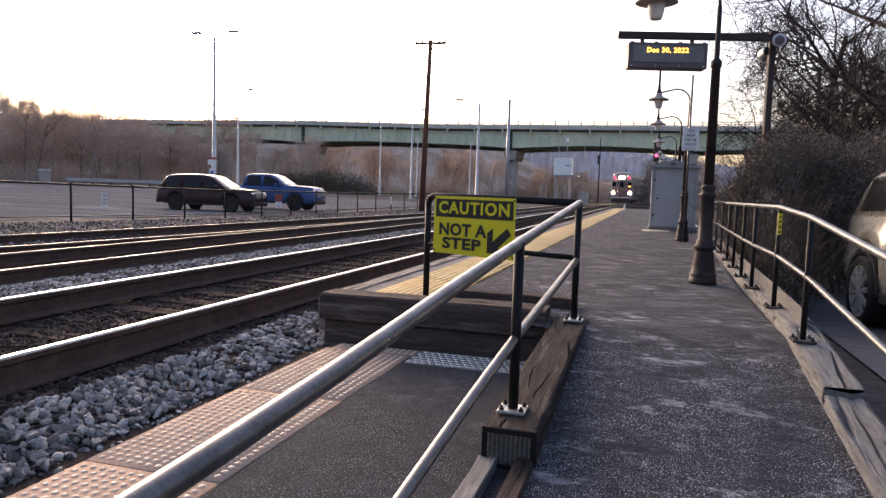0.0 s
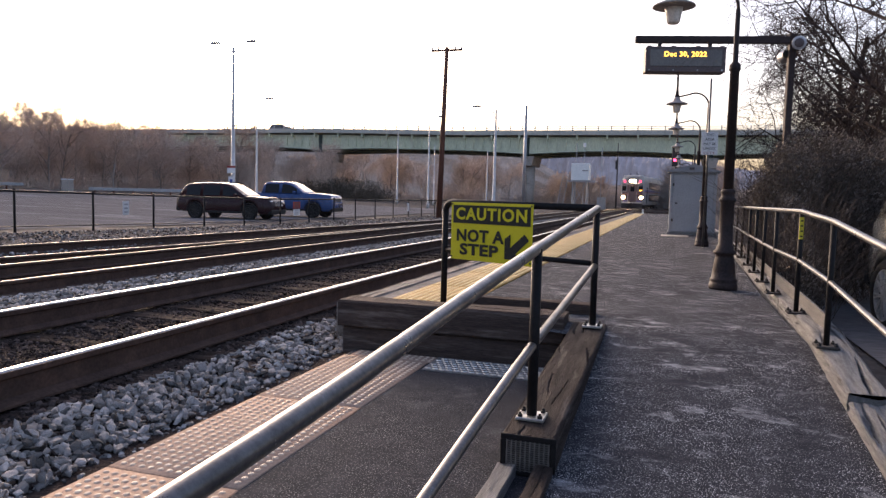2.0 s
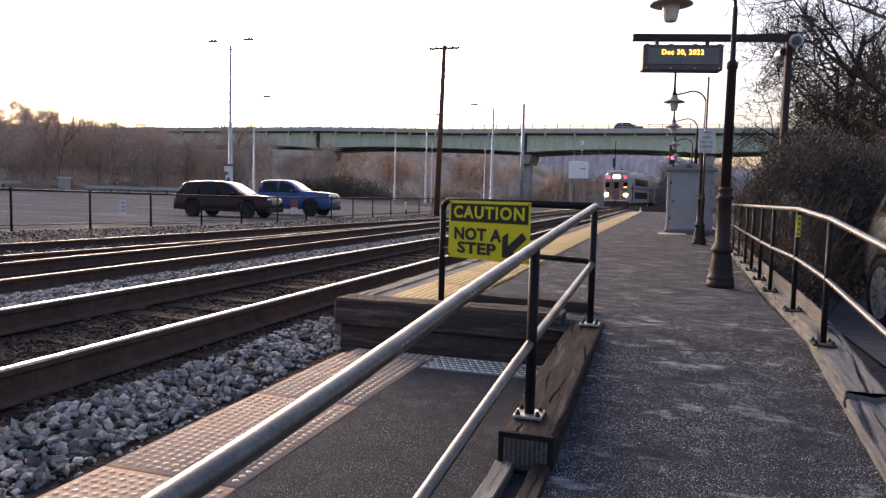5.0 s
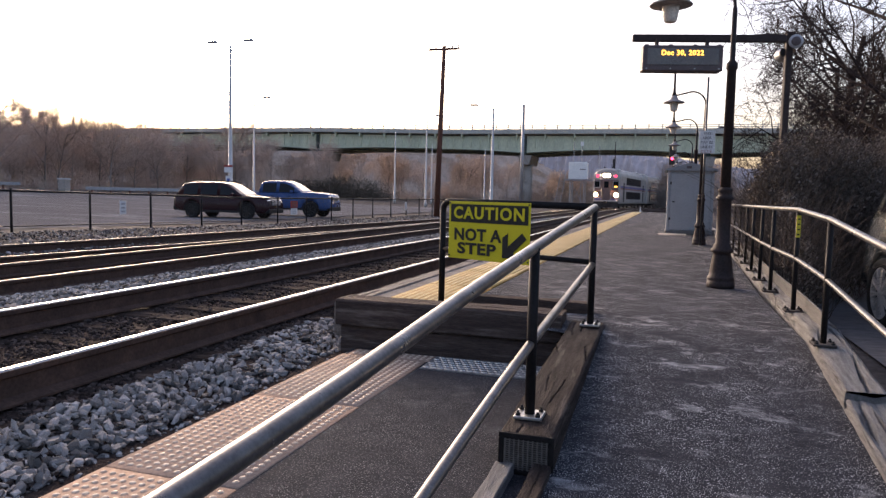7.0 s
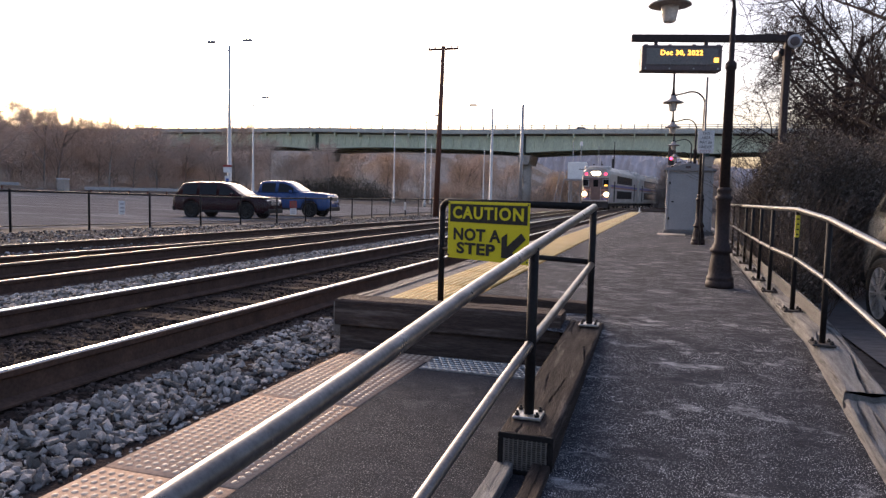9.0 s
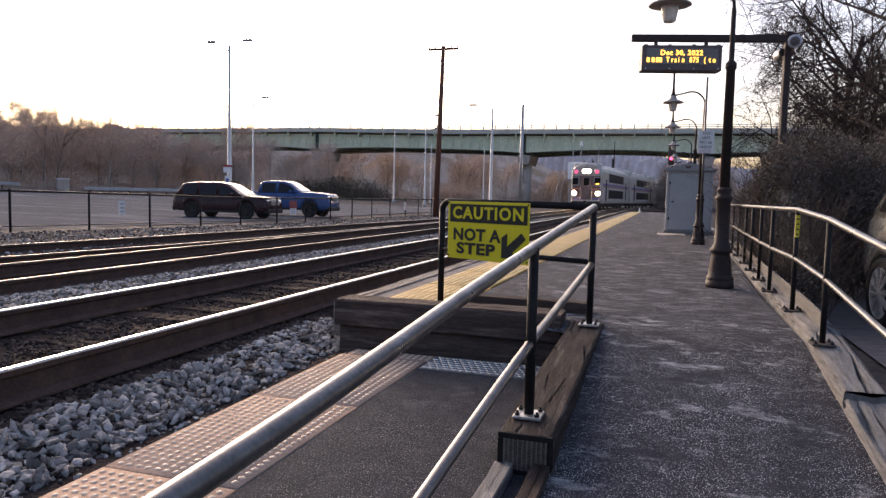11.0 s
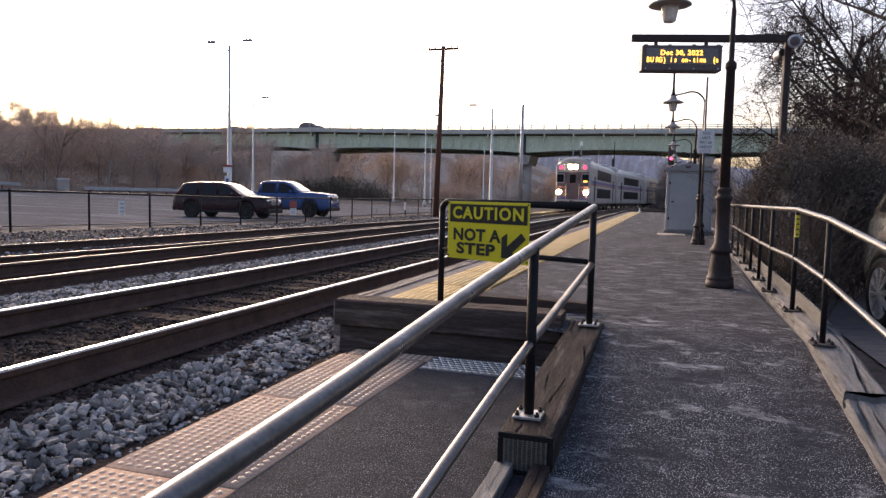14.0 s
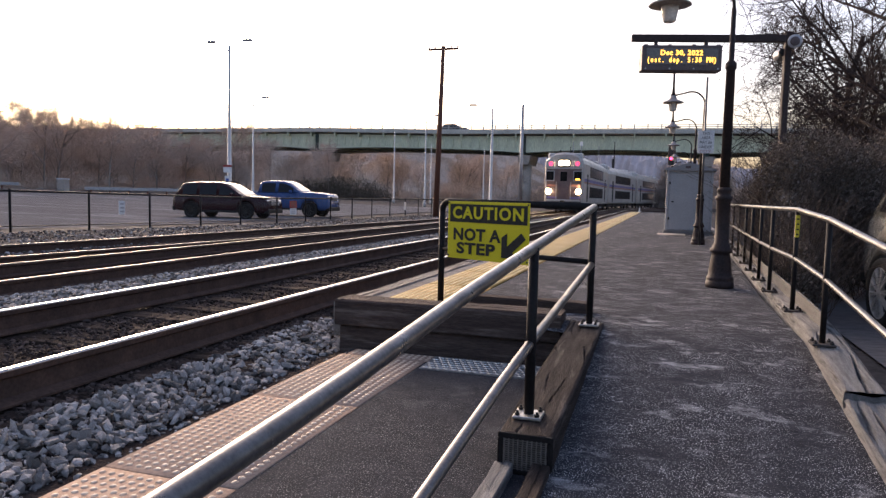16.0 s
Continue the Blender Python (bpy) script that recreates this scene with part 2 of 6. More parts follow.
    case=mat("display_case", (0.13, 0.10, 0.10), (0.10, 0.08, 0.08), 4, 40, 0.5),
    screen=mat("display_screen", (0.10, 0.085, 0.08), (0.085, 0.07, 0.07), 4, 40, 0.25, bump=0),
    beam=mat("grey_brown_beam", (0.055, 0.04, 0.038), (0.04, 0.03, 0.029), 3, 40, 0.7),
    opal=mat("lamp_opal_glass", (0.70, 0.64, 0.56), (0.62, 0.56, 0.50), 4, 40, 0.35, bump=0),
    shade=mat("lamp_shade_grey", (0.36, 0.32, 0.30), (0.28, 0.25, 0.24), 4, 40, 0.5),
    mesh=mat("expanded_metal", (0.20, 0.18, 0.17), (0.12, 0.11, 0.10), 8, 60, 0.55, 0.6),
    cabin=mat("white_tower_cabin", (0.90, 0.88, 0.84), (0.82, 0.80, 0.77), 0.8, 12, 0.6),
    yellow_tag=mat("yellow_tag", (0.70, 0.58, 0.05), (0.6, 0.5, 0.05), 5, 50, 0.6, bump=0),
    sand=mat("pale_platform_gravel", (0.22, 0.20, 0.185), (0.13, 0.115, 0.105), 4, 50, 0.95, bump=0.8),
)


# ---- builders ----
def part(name, bm, material, parent=None, label="", smooth=False):
    me = bpy.data.meshes.new(name)
    bm.normal_update()
    bm.to_mesh(me)
    bm.free()
    me.materials.append(material)
    if smooth:
        for p in me.polygons:
            p.use_smooth = True
    ob = new(name, me)
    ob.parent = parent
    return tagged(ob, label)


def raw(name, verts, faces, material, parent=None, label="", smooth=False):
    me = bpy.data.meshes.new(name)
    me.from_pydata(verts, [], faces)
    me.materials.append(material)
    if smooth:
        for p in me.polygons:
            p.use_smooth = True
    ob = new(name, me)
    ob.parent = parent
    return tagged(ob, label)


def thing(name, label, category, at=(0, 0, 0), turn=0.0, group="", kind=""):
    ob = new(name)
    ob.matrix_basis = pose(*at, 0, 0, turn)
    return tagged(ob, label, category, group, kind)


def box(bm, x0, x1, y0, y1, z0, z1, bevel=0.0, m=None):
    vs = [bm.verts.new((x, y, z)) for z in (z0, z1) for x, y in ((x0, y0), (x1, y0), (x1, y1), (x0, y1))]
    fs = [bm.faces.new([vs[i] for i in q]) for q in ((3, 2, 1, 0), (4, 5, 6, 7), (0, 1, 5, 4), (1, 2, 6, 5), (2, 3, 7, 6), (3, 0, 4, 7))]
    if bevel:
        es = list({e for f in fs for e in f.edges})
        r = bmesh.ops.bevel(bm, geom=es, offset=bevel, segments=1, affect="EDGES")
        vs = list({v for f in r["faces"] for v in f.verts})
    if m is not None:
        bmesh.ops.transform(bm, matrix=m, verts=vs)
    return bm


def boxes(*rows, bevel=0.0):
    bm = bmesh.new()
    for r in rows:
        box(bm, *r, bevel=bevel)
    return bm


def rod(bm, p, q, r0, r1=None, seg=10, caps=True):
    p, q = Vector(p), Vector(q)
    r1 = r0 if r1 is None else r1
    d = (q - p).normalized()
    u = d.orthogonal().normalized()
    v = d.cross(u)
    a, b = [], []
    for i in range(seg):
        k = 2 * math.pi * i / seg
        o = u * math.cos(k) + v * math.sin(k)
        a.append(bm.verts.new(p + o * r0))
        b.append(bm.verts.new(q + o * r1))
    for i in range(seg):
        j = (i + 1) % seg
        bm.faces.new((a[i], a[j], b[j], b[i]))
    if caps:
        bm.faces.new(a[::-1])
        bm.faces.new(b)
    return bm


def tube(bm, pts, r, seg=12):
    """A round tube along points."""
    pts = [Vector(p) for p in pts]
    rings = []
    up = None
    for i, p in enumerate(pts):
        d = (pts[min(i + 1, len(pts) - 1)] - pts[max(i - 1, 0)]).normalized()
        u = d.orthogonal().normalized() if up is None else (up - d * up.dot(d)).normalized()
        up = u
        v = d.cross(u)
        rings.append([bm.verts.new(p + (u * math.cos(2 * math.pi * k / seg) + v * math.sin(2 * math.pi * k / seg)) * r) for k in range(seg)])
    for a, b in zip(rings, rings[1:]):
        for i in range(seg):
            j = (i + 1) % seg
            bm.faces.new((a[i], a[j], b[j], b[i]))
    bm.faces.new(rings[0][::-1])
    bm.faces.new(rings[-1])
    return bm


def lathe(bm, prof, seg=24, at=(0, 0, 0), axis="z", caps=True):
    """Turns a profile of (radius, height) round an axis."""
    at = Vector(at)
    rings = []
    for r, h in prof:
        ring = []
        for i in range(seg):
            k = 2 * math.pi * i / seg
            c, s = r * math.cos(k), r * math.sin(k)
            ring.append(bm.verts.new(at + Vector((c, s, h) if axis == "z" else (h, c, s) if axis == "x" else (s, h, c))))
        rings.append(ring)
    for a, b in zip(rings, rings[1:]):
        for i in range(seg):
            j = (i + 1) % seg
            bm.faces.new((a[i], a[j], b[j], b[i]))
    if caps:
        bm.faces.new(rings[0][::-1])
        bm.faces.new(rings[-1])
    return bm


def prism(bm, outline, y0, y1, axis="y"):
    """A flat outline of (a, z) pushed from y0 to y1."""
    f = (lambda a, z, y: (a, y, z)) if axis == "y" else (lambda a, z, y: (y, a, z)) if axis == "x" else (lambda a, z, y: (a, z, y))
    A = [bm.verts.new(f(a, z, y0)) for a, z in outline]
    B = [bm.verts.new(f(a, z, y1)) for a, z in outline]
    n = len(A)
    for i in range(n):
        j = (i + 1) % n
        bm.faces.new((A[i], A[j], B[j], B[i]))
    bm.faces.new(A[::-1])
    bm.faces.new(B)
    bmesh.ops.recalc_face_normals(bm, faces=bm.faces[:])
    return bm


def words(name, text, size, m, material, parent=None, depth=0.002, wide=1.0, align="CENTER", bold=0.0, gap=1.0):
    """Raised lettering as a mesh."""
    cu = bpy.data.curves.new(name, "FONT")
    cu.body, cu.size, cu.extrude, cu.align_x, cu.align_y = text, size, depth, align, "CENTER"
    cu.resolution_u, cu.offset, cu.space_character = 3, bold, gap
    tmp = bpy.data.objects.new(name + "_c", cu)
    scene.collection.objects.link(tmp)
    bpy.context.view_layer.update()
    me = bpy.data.meshes.new_from_object(tmp.evaluated_get(bpy.context.evaluated_depsgraph_get()))
    bpy.data.objects.remove(tmp)
    bpy.data.curves.remove(cu)
    me.transform(m @ Matrix.Diagonal((wide, 1, 1, 1)))
    me.materials.clear()
    me.materials.append(material)
    ob = new(name, me)
    ob.parent = parent
    return ob


def facing(x, y, z, turn=0.0):
    """Lettering upright, read from the -y side."""
    return pose(x, y, z, 90, 0, turn)


# ---- plan ----
def bend(y):
    """How far the tracks swing to the right, and their slope, y metres ahead."""
    if y < 60:
        return 0.0, 0.0
    if y < 88.6:
        return (y - 60) ** 2 / 440, (y - 60) / 220
    return 1.859 + 0.13 * (y - 88.6), 0.13


def deck(y):
    """Height of the walkway."""
    if y < 2.6:
        return 0.02
    return 0.02 + 0.26 * min(1, (y - 2.6) / 2.0)


RAIL_1 = (-3.09, -4.595, 0.20)   # near rail, far rail, height of the rail heads
RAIL_2 = (-7.02, -8.525, 0.05)
RAIL_3 = (((-14, -11.6), (7.8, -9.42), (13.2, -8.90), (24, -8.76), (60, -8.66), (300, -8.66)), ((-14, -13.3), (9.3, -11.29), (12.5, -11.02), (18.2, -10.70), (30.8, -9.95), (60, -8.95), (300, -8.95)), 0.05)


def fence_rise(y):
    """How much higher the lot's near edge lies."""
    return max(0.0, min(0.2, (24 - y) * 0.0135))


def sag(x, y):
    """Ground height."""
    if x > 1.0:
        return -0.2
    if x > -2.1:
        return -0.12
    if x > -13:
        return -0.2
    near = fence_rise(y) * min(1, (-13 - x) / 2)
    if x > -24:
        return -0.2 + 0.04 * noise.noise((x * 0.6, y * 0.6, 0)) - 0.02 + near
    return -0.22 + min(1.0, (-24 - x) * 0.0165) + near


# ---- ground, lot, track beds ----
def grid(xs, ys, f):
    v = [(x, y, f(x, y)) for y in ys for x in xs]
    n = len(xs)
    return v, [(j * n + i, j * n + i + 1, (j + 1) * n + i + 1, (j + 1) * n + i) for j in range(len(ys) - 1) for i in range(n - 1)]


def steps(*stops):
    """Coordinates between stops (value, step)."""
    out = []
    for (a, s), (b, _) in zip(stops, stops[1:]):
        k = max(1, round((b - a) / s))
        out += [a + (b - a) * i / k for i in range(k)]
    return out + [stops[-1][0]]


xs = steps((-900, 100), (-200, 20), (-100, 5), (-24, 2), (-13.2, 0.2), (-12.8, 3), (-2.5, 0.2), (-1.9, 1), (0.9, 0.2), (1.3, 4), (60, 60), (900, 1))
ys = steps((-120, 30), (0, 4), (60, 8), (140, 30), (500, 100), (1200, 1))
v, f = grid(xs, ys, sag)
ground = tagged(raw("ground", v, f, M["ground"], smooth=True), "bare brown winter soil and dead grass", "ground", kind="structure")

# parking lot across the tracks
xs, ys = steps((-95, 5), (-17.2, 1)), steps((-60, 6), (72, 1))
v, f = grid(xs, ys, lambda x, y: sag(x, y) + 0.03)
tagged(raw("parking_lot", v, f, M["lot"], smooth=True), "wide worn grey asphalt parking lot", "parking lot", kind="structure")
# car park beside the platform
xs, ys = steps((1.75, 1), (30, 1)), steps((-20, 4), (14, 1))
v, f = grid(xs, ys, lambda x, y: sag(x, y) + 0.025)
tagged(raw("side_lot", v, f, M["lot"]), "dark asphalt parking beside the platform", "parking lot", kind="structure")


def bed(name, x0, x1, prof, y0=-14, y1=300):
    """A ballast bed along the tracks; prof gives height across."""
    xs, ys = steps((x0, 0.16), (x1, 1)), steps((y0, 0.5), (20, 2), (60, 4), (y1, 1))
    v, f = grid(xs, ys, prof)
    v = [(x + bend(y)[0], y, z) for x, y, z in v]
    return raw(name, v, f, M["gravel"], smooth=True)


def ballast_z(x, y):
    n = 0.018 * noise.noise((x * 5, y * 5, 0)) + 0.02 * noise.noise((x * 1.3, y * 1.3, 3))
    if x > -2.35:
        z = -0.09 + 0.02 * (-2.05 - x)
    elif x > -2.75:
        z = -0.084 + 0.09 * (-2.35 - x) / 0.4
    elif x > -5.3:
        z = 0.0 if not -4.5 < x < -3.2 else -0.012
    elif x > -6.2:
        z = 0.0 - 0.05 * (-5.3 - x) / 0.9
    elif x > -6.85:
        z = -0.05 - 0.07 * (-6.2 - x) / 0.65
    elif x > -8.8:
        z = -0.15
    elif x > -11.3:
        z = -0.12
    else:
        z = -0.12 - 0.10 * min(1, (-11.3 - x) / 1.2)
    return z + n


b = bed("ballast_bed", -13.2, -2.04, ballast_z)
tagged(b, "grey stone ballast bed with brown dirt under the tracks", "ballast", kind="structure")

RAIL_OUT = [(-0.075, 0.0), (0.075, 0.0), (0.075, 0.012), (0.012, 0.035), (0.010, 0.128), (0.034, 0.142), (0.036, 0.172), (-0.036, 0.172), (-0.034, 0.142), (-0.010, 0.128), (-0.012, 0.035), (-0.075, 0.012)]
RAIL_CAP = [(-0.022, 0.1725), (0.022, 0.1725), (0.014, 0.182), (-0.014, 0.182)]


def sweep(outline, x, top, y0=-14, y1=300):
    ys = steps((y0, 10), (6, 2), (34, 7), (55, 3), (95, 15), (y1, 1))
    v, f, n = [], [], len(outline)
    for y in ys:
        dx, s = bend(y)
        if not isinstance(x, float):   # a rail that runs into another track
            dx += next(p + (q - p) * (y - a) / (b_ - a) for (a, p), (b_, q) in zip(x, x[1:]) if y <= b_)
        c = 1 / math.hypot(1, s)
        v += [((x if isinstance(x, float) else 0.0) + dx + a * c, y - a * s * c, top - 0.182 + z) for a, z in outline]
    for j in range(len(ys) - 1):
        for i in range(n):
            k = (i + 1) % n
            f.append((j * n + i, j * n + k, (j + 1) * n + k, (j + 1) * n + i))
    f += [tuple(range(n - 1, -1, -1)), tuple((len(ys) - 1) * n + i for i in range(n))]
    return v, f


def track(pair, label):
    t = thing("railway_track", label, "railway track", (0, 0, 0), kind="structure")
    cap = RAIL_CAP if pair is RAIL_1 else [(a * 0.72, z) for a, z in RAIL_CAP]
    for x in pair[:2]:
        r = raw("rail", *sweep(RAIL_OUT, x, pair[2]), M["railside"], t, "rust-brown steel rail")
        raw("rail_head", *sweep(cap, x, pair[2]), M["railtop" if pair is RAIL_1 else "rail_worn"], r, "polished running surface")
    return t


t1 = track(RAIL_1, "near main track with polished rails on dark wooden ties")
t2 = track(RAIL_2, "second main track with polished rails")
t3 = track(RAIL_3, "outer siding track with worn rails running into the second track")

# ---- low platform and walkway ----
bm = boxes((-1.462, -0.30, -6, 4.42, -0.15, 0.0))
tagged(part("low_platform", bm, M["asphalt_low"]), "low asphalt boarding strip at track level", "platform", kind="structure")
bm = boxes((-2.10, -1.462, -6, 4.66, -0.15, -0.012))
tagged(part("tile_bed", bm, M["asphalt_low"]), "dark bed under the tactile tiles", "platform", kind="structure")


def walkway():
    """The ramp and the platform behind it: one solid with a sloping top."""
    ys = steps((-6, 2), (2.6, 0.25), (4.6, 0.7), (52, 1))
    v, f = [], []
    for y in ys:
        a = -0.40 if y < 4.45 else -1.44
        bx = 0.85 + max(0, y - 6.5) * 0.036
        xs_ = [a + (bx - a) * i / 8 for i in range(9)]
        crown = [0.006 * noise.noise((x * 2, y * 2, 1)) for x in xs_]
        v += [(x, y, deck(y) + c) for x, c in zip(xs_, crown)]
    n = 9
    for j in range(len(ys) - 1):
        for i in range(n - 1):
            f.append((j * n + i, j * n + i + 1, (j + 1) * n + i + 1, (j + 1) * n + i))
    return v, f


v, f = walkway()
tagged(raw("walkway", v, f, M["asphalt"], smooth=True), "dark asphalt platform walkway with white de-icing salt", "platform", kind="structure")
bm = boxes((-2.24, 0.84, 4.80, 51.9, -0.2, 0.262), (0.84, 1.6, 20.0, 51.9, -0.2, 0.262))
tagged(part("platform_core", bm, M["concrete"]), "fill under the raised platform", "platform", kind="structure")
# pale gravel margin between the yellow tiles and the edge timber
bm = boxes((-2.23, -2.085, 4.80, 50.5, 0.2, 0.272))
tagged(part("platform_margin", bm, M["sand"]), "pale gritty strip at the platform edge", "platform", kind="structure")
bm = boxes((-2.085, -1.44, 4.80, 50.5, 0.2, 0.268))
tagged(part("platform_tile_bed", bm, M["asphalt"]), "bed of the yellow tactile strip", "platform", kind="structure")


def dome_tile(w, l, dome=0.0445, rd=0.0125, h=0.005, seg=8):
    """A tactile tile, w by l, with rows of truncated domes."""
    v = [(-w / 2, -l / 2, -0.012), (w / 2, -l / 2, -0.012), (w / 2, l / 2, -0.012), (-w / 2, l / 2, -0.012)]
    k = 0.004
    v += [(-w / 2, -l / 2, -k), (w / 2, -l / 2, -k), (w / 2, l / 2, -k), (-w / 2, l / 2, -k)]
    v += [(-w / 2 + k, -l / 2 + k, 0), (w / 2 - k, -l / 2 + k, 0), (w / 2 - k, l / 2 - k, 0), (-w / 2 + k, l / 2 - k, 0)]
    f = [(a + o, (a + 1) % 4 + o, (a + 1) % 4 + 4 + o, a + 4 + o) for o in (0, 4) for a in range(4)] + [(8, 9, 10, 11)]
    nx, ny = int(w / dome), int(l / dome)
    for i in range(nx):
        for j in range(ny):
            cx, cy = (i - (nx - 1) / 2) * dome, (j - (ny - 1) / 2) * dome
            o = len(v)
            for r, z in ((rd * 1.15, 0.0003), (rd * 0.9, h * 0.65), (rd * 0.45, h)):
                v += [(cx + r * math.cos(2 * math.pi * q / seg), cy + r * math.sin(2 * math.pi * q / seg), z) for q in range(seg)]
            f += [(o + u + q, o + u + (q + 1) % seg, o + u + seg + (q + 1) % seg, o + u + seg + q) for u in (0, seg) for q in range(seg)] + [tuple(o + 2 * seg + q for q in range(seg))]
    return v, f


def tile_row(name, label, x, y0, count, length, z, material, worn, dome=0.0445):
    t = thing(name, label, "tactile paving", (x, y0, z), kind="structure")
    first = None
    for i in range(count):
        if first is None:
            first = ob = raw("tile", *dome_tile(0.612, length - 0.004, dome, dome * 0.28), material, t, smooth=True)
            first.data.materials.append(worn)   # domes rubbed paler
            for p in first.data.polygons:
                p.material_index = 1 if p.index > 8 else 0
        else:
            ob = new("tile", first.data)
            ob.parent = t
        ob.location = (random.uniform(-0.002, 0.002), (i + 0.5) * length, random.uniform(-0.002, 0.001))
        ob.rotation_euler = (0, random.uniform(-0.002, 0.002), random.uniform(-0.003, 0.003))
    return t


tile_row("tactile_strip", "faded pinkish tactile warning tiles along the low platform", -1.771, -5.345, 9, 1.07, 0.004, M["tile_p"], M["tile_p_worn"])
tile_row("tactile_strip", "worn tan tile at the end of the low platform strip", -1.735, 4.29, 1, 0.16, 0.006, M["tile_p"], M["tile_p_worn"])
tile_row("tactile_strip", "yellow tactile warning tiles along the raised platform edge", -1.762, 4.86, 37, 1.22, 0.285, M["tile_y"], M["tile_y_worn"], 0.060)

# steel grate set in the asphalt
g = thing("drain_grate", "diamond-pattern steel grate plate set in the asphalt", "grate", (-1.12, 4.27, 0.0))
part("plate", boxes((-0.32, 0.46, -0.17, 0.17, -0.01, 0.008)), M["grate"], g)
bm = bmesh.new()
for i in range(16):
    for j in range(6):
        cx, cy = -0.29 + i * 0.048 + (j % 2) * 0.024, -0.14 + j * 0.054
        vs = [bm.verts.new((cx + a, cy + c, 0.013)) for a, c in ((-0.018, 0), (0, -0.009), (0.018, 0), (0, 0.009))]
        lo = [bm.verts.new((cx + a * 1.3, cy + c * 1.3, 0.007)) for a, c in ((-0.018, 0), (0, -0.009), (0.018, 0), (0, 0.009))]
        bm.faces.new(vs)
        for q in range(4):
            bm.faces.new((lo[q], lo[(q + 1) % 4], vs[(q + 1) % 4], vs[q]))
tagged(part("raised_pattern", bm, M["plate"], g), kind="stuff")


# ---- timbers ----
def timber_bm(x0, x1, y0, y1, z0, z1, rough=0.006, seed=1):
    """A squared timber with worn edges and split ends."""
    rnd = random.Random(seed)
    bm = bmesh.new()
    along = "y" if (y1 - y0) > (x1 - x0) else "x"
    L = (y1 - y0) if along == "y" else (x1 - x0)
    w = (x1 - x0) if along == "y" else (y1 - y0)
    h = z1 - z0
    n = max(4, int(L / 0.12))
    prof = [(0.03, 0), (0.97, 0), (1, 0.05), (1, 0.93), (0.94, 1), (0.55, 1), (0.52, 0.985), (0.48, 1), (0.06, 1), (0, 0.93), (0, 0.05)]
    rings = []
    for i in range(n + 1):
        s = L * i / n
        ring = []
        for a, c in prof:
            j = rough * noise.noise((s * 3 + seed * 7, a * 3, c * 3)) + rough * 0.6 * rnd.uniform(-1, 1)
            u, z = a * w + j * (1 if a > 0.5 else -1) * 0.5, z0 + c * h + (j if c > 0.5 else 0)
            ring.append(bm.verts.new((x0 + u, y0 + s, z) if along == "y" else (x0 + s, y0 + u, z)))
        rings.append(ring)
    k = len(prof)
    for A, B in zip(rings, rings[1:]):
        for i in range(k):
            bm.faces.new((A[i], A[(i + 1) % k], B[(i + 1) % k], B[i]))
    bm.faces.new(rings[0])
    bm.faces.new(rings[-1])
    bmesh.ops.recalc_face_normals(bm, faces=bm.faces[:])
    return bm


def split_timber_bm(w, L, h, cracks, seed, wear=0.012, step=0.022, k=110, gape=1.0):
    """An old squared timber along y, its top and walkway face furrowed by drying splits; x from 0 to w, y from 0 to L, top at 0."""
    rnd = random.Random(seed)
    girth = h + w + h
    n = int(L / step)
    lines = []
    for c in range(cracks):
        a = rnd.uniform(-0.1, 0.9) * L
        lines.append((a, a + rnd.uniform(0.12, 0.34) * max(1.2, L * 0.6), rnd.uniform(0.45, 0.95) * h if rnd.random() < 0.3 else h + rnd.uniform(0.08, 0.92) * w,
                      rnd.uniform(0.005, 0.011) * gape, rnd.uniform(0.018, 0.035) * gape, rnd.uniform(-0.05, 0.05), rnd.uniform(0, 50)))
    v = []
    for i in range(n + 1):
        y = L * i / n
        for j in range(k + 1):
            g = girth * j / k
            if g < h:
                x, z, nx, nz = 0.0, g - h, -1.0, 0.0
            elif g < h + w:
                x, z, nx, nz = g - h, 0.0, 0.0, 1.0
            else:
                x, z, nx, nz = w, -(g - h - w), 1.0, 0.0
            d = -wear * abs(noise.noise((y * 1.6, g * 14 + seed, seed))) - 0.35 * wear * abs(noise.noise((y * 5, g * 60, seed)))
            e = min(abs(g - h), abs(g - h - w))
            d -= max(0.0, 0.016 - e) * (0.55 + 0.6 * noise.noise((y * 4, seed, 3)))
            for a, b_, c0, wd, dp, lean, ph in lines:
                if a < y < b_:
                    u = (y - a) / (b_ - a)
                    at = c0 + lean * (u - 0.5) + 0.012 * noise.noise((y * 3.0, ph, 0)) + 0.004 * noise.noise((y * 17, ph, 1))
                    half = wd * math.sin(math.pi * u) ** 0.5
                    q = abs(g - at)
                    if q < half:
                        d -= dp * (1 - q / half) * math.sin(math.pi * u) ** 0.5
            v.append((x + nx * d, y, z + nz * d))
    f = [(i * (k + 1) + j, (i + 1) * (k + 1) + j, (i + 1) * (k + 1) + j + 1, i * (k + 1) + j + 1) for i in range(n) for j in range(k)]
    f += [tuple(range(k + 1)), tuple(n * (k + 1) + j for j in range(k, -1, -1))]
    return v, f


def timber(name, label, dims, material, seed, cat="timber"):
    x0, x1, y0, y1, z0, z1 = dims
    ob = part(name, timber_bm(*dims, seed=seed), material)
    return tagged(ob, label, cat)


# end wall of the raised platform: two stacked timbers across
timber("cross_timber", "dark creosoted timber forming the raised platform's end wall", (-2.22, -0.60, 4.46, 4.72, 0.165, 0.352), M["timber_x"], 3)
timber("cross_timber", "lower dark timber of the platform's end wall", (-2.19, -0.60, 4.49, 4.73, -0.05, 0.160), M["timber_x"], 4)
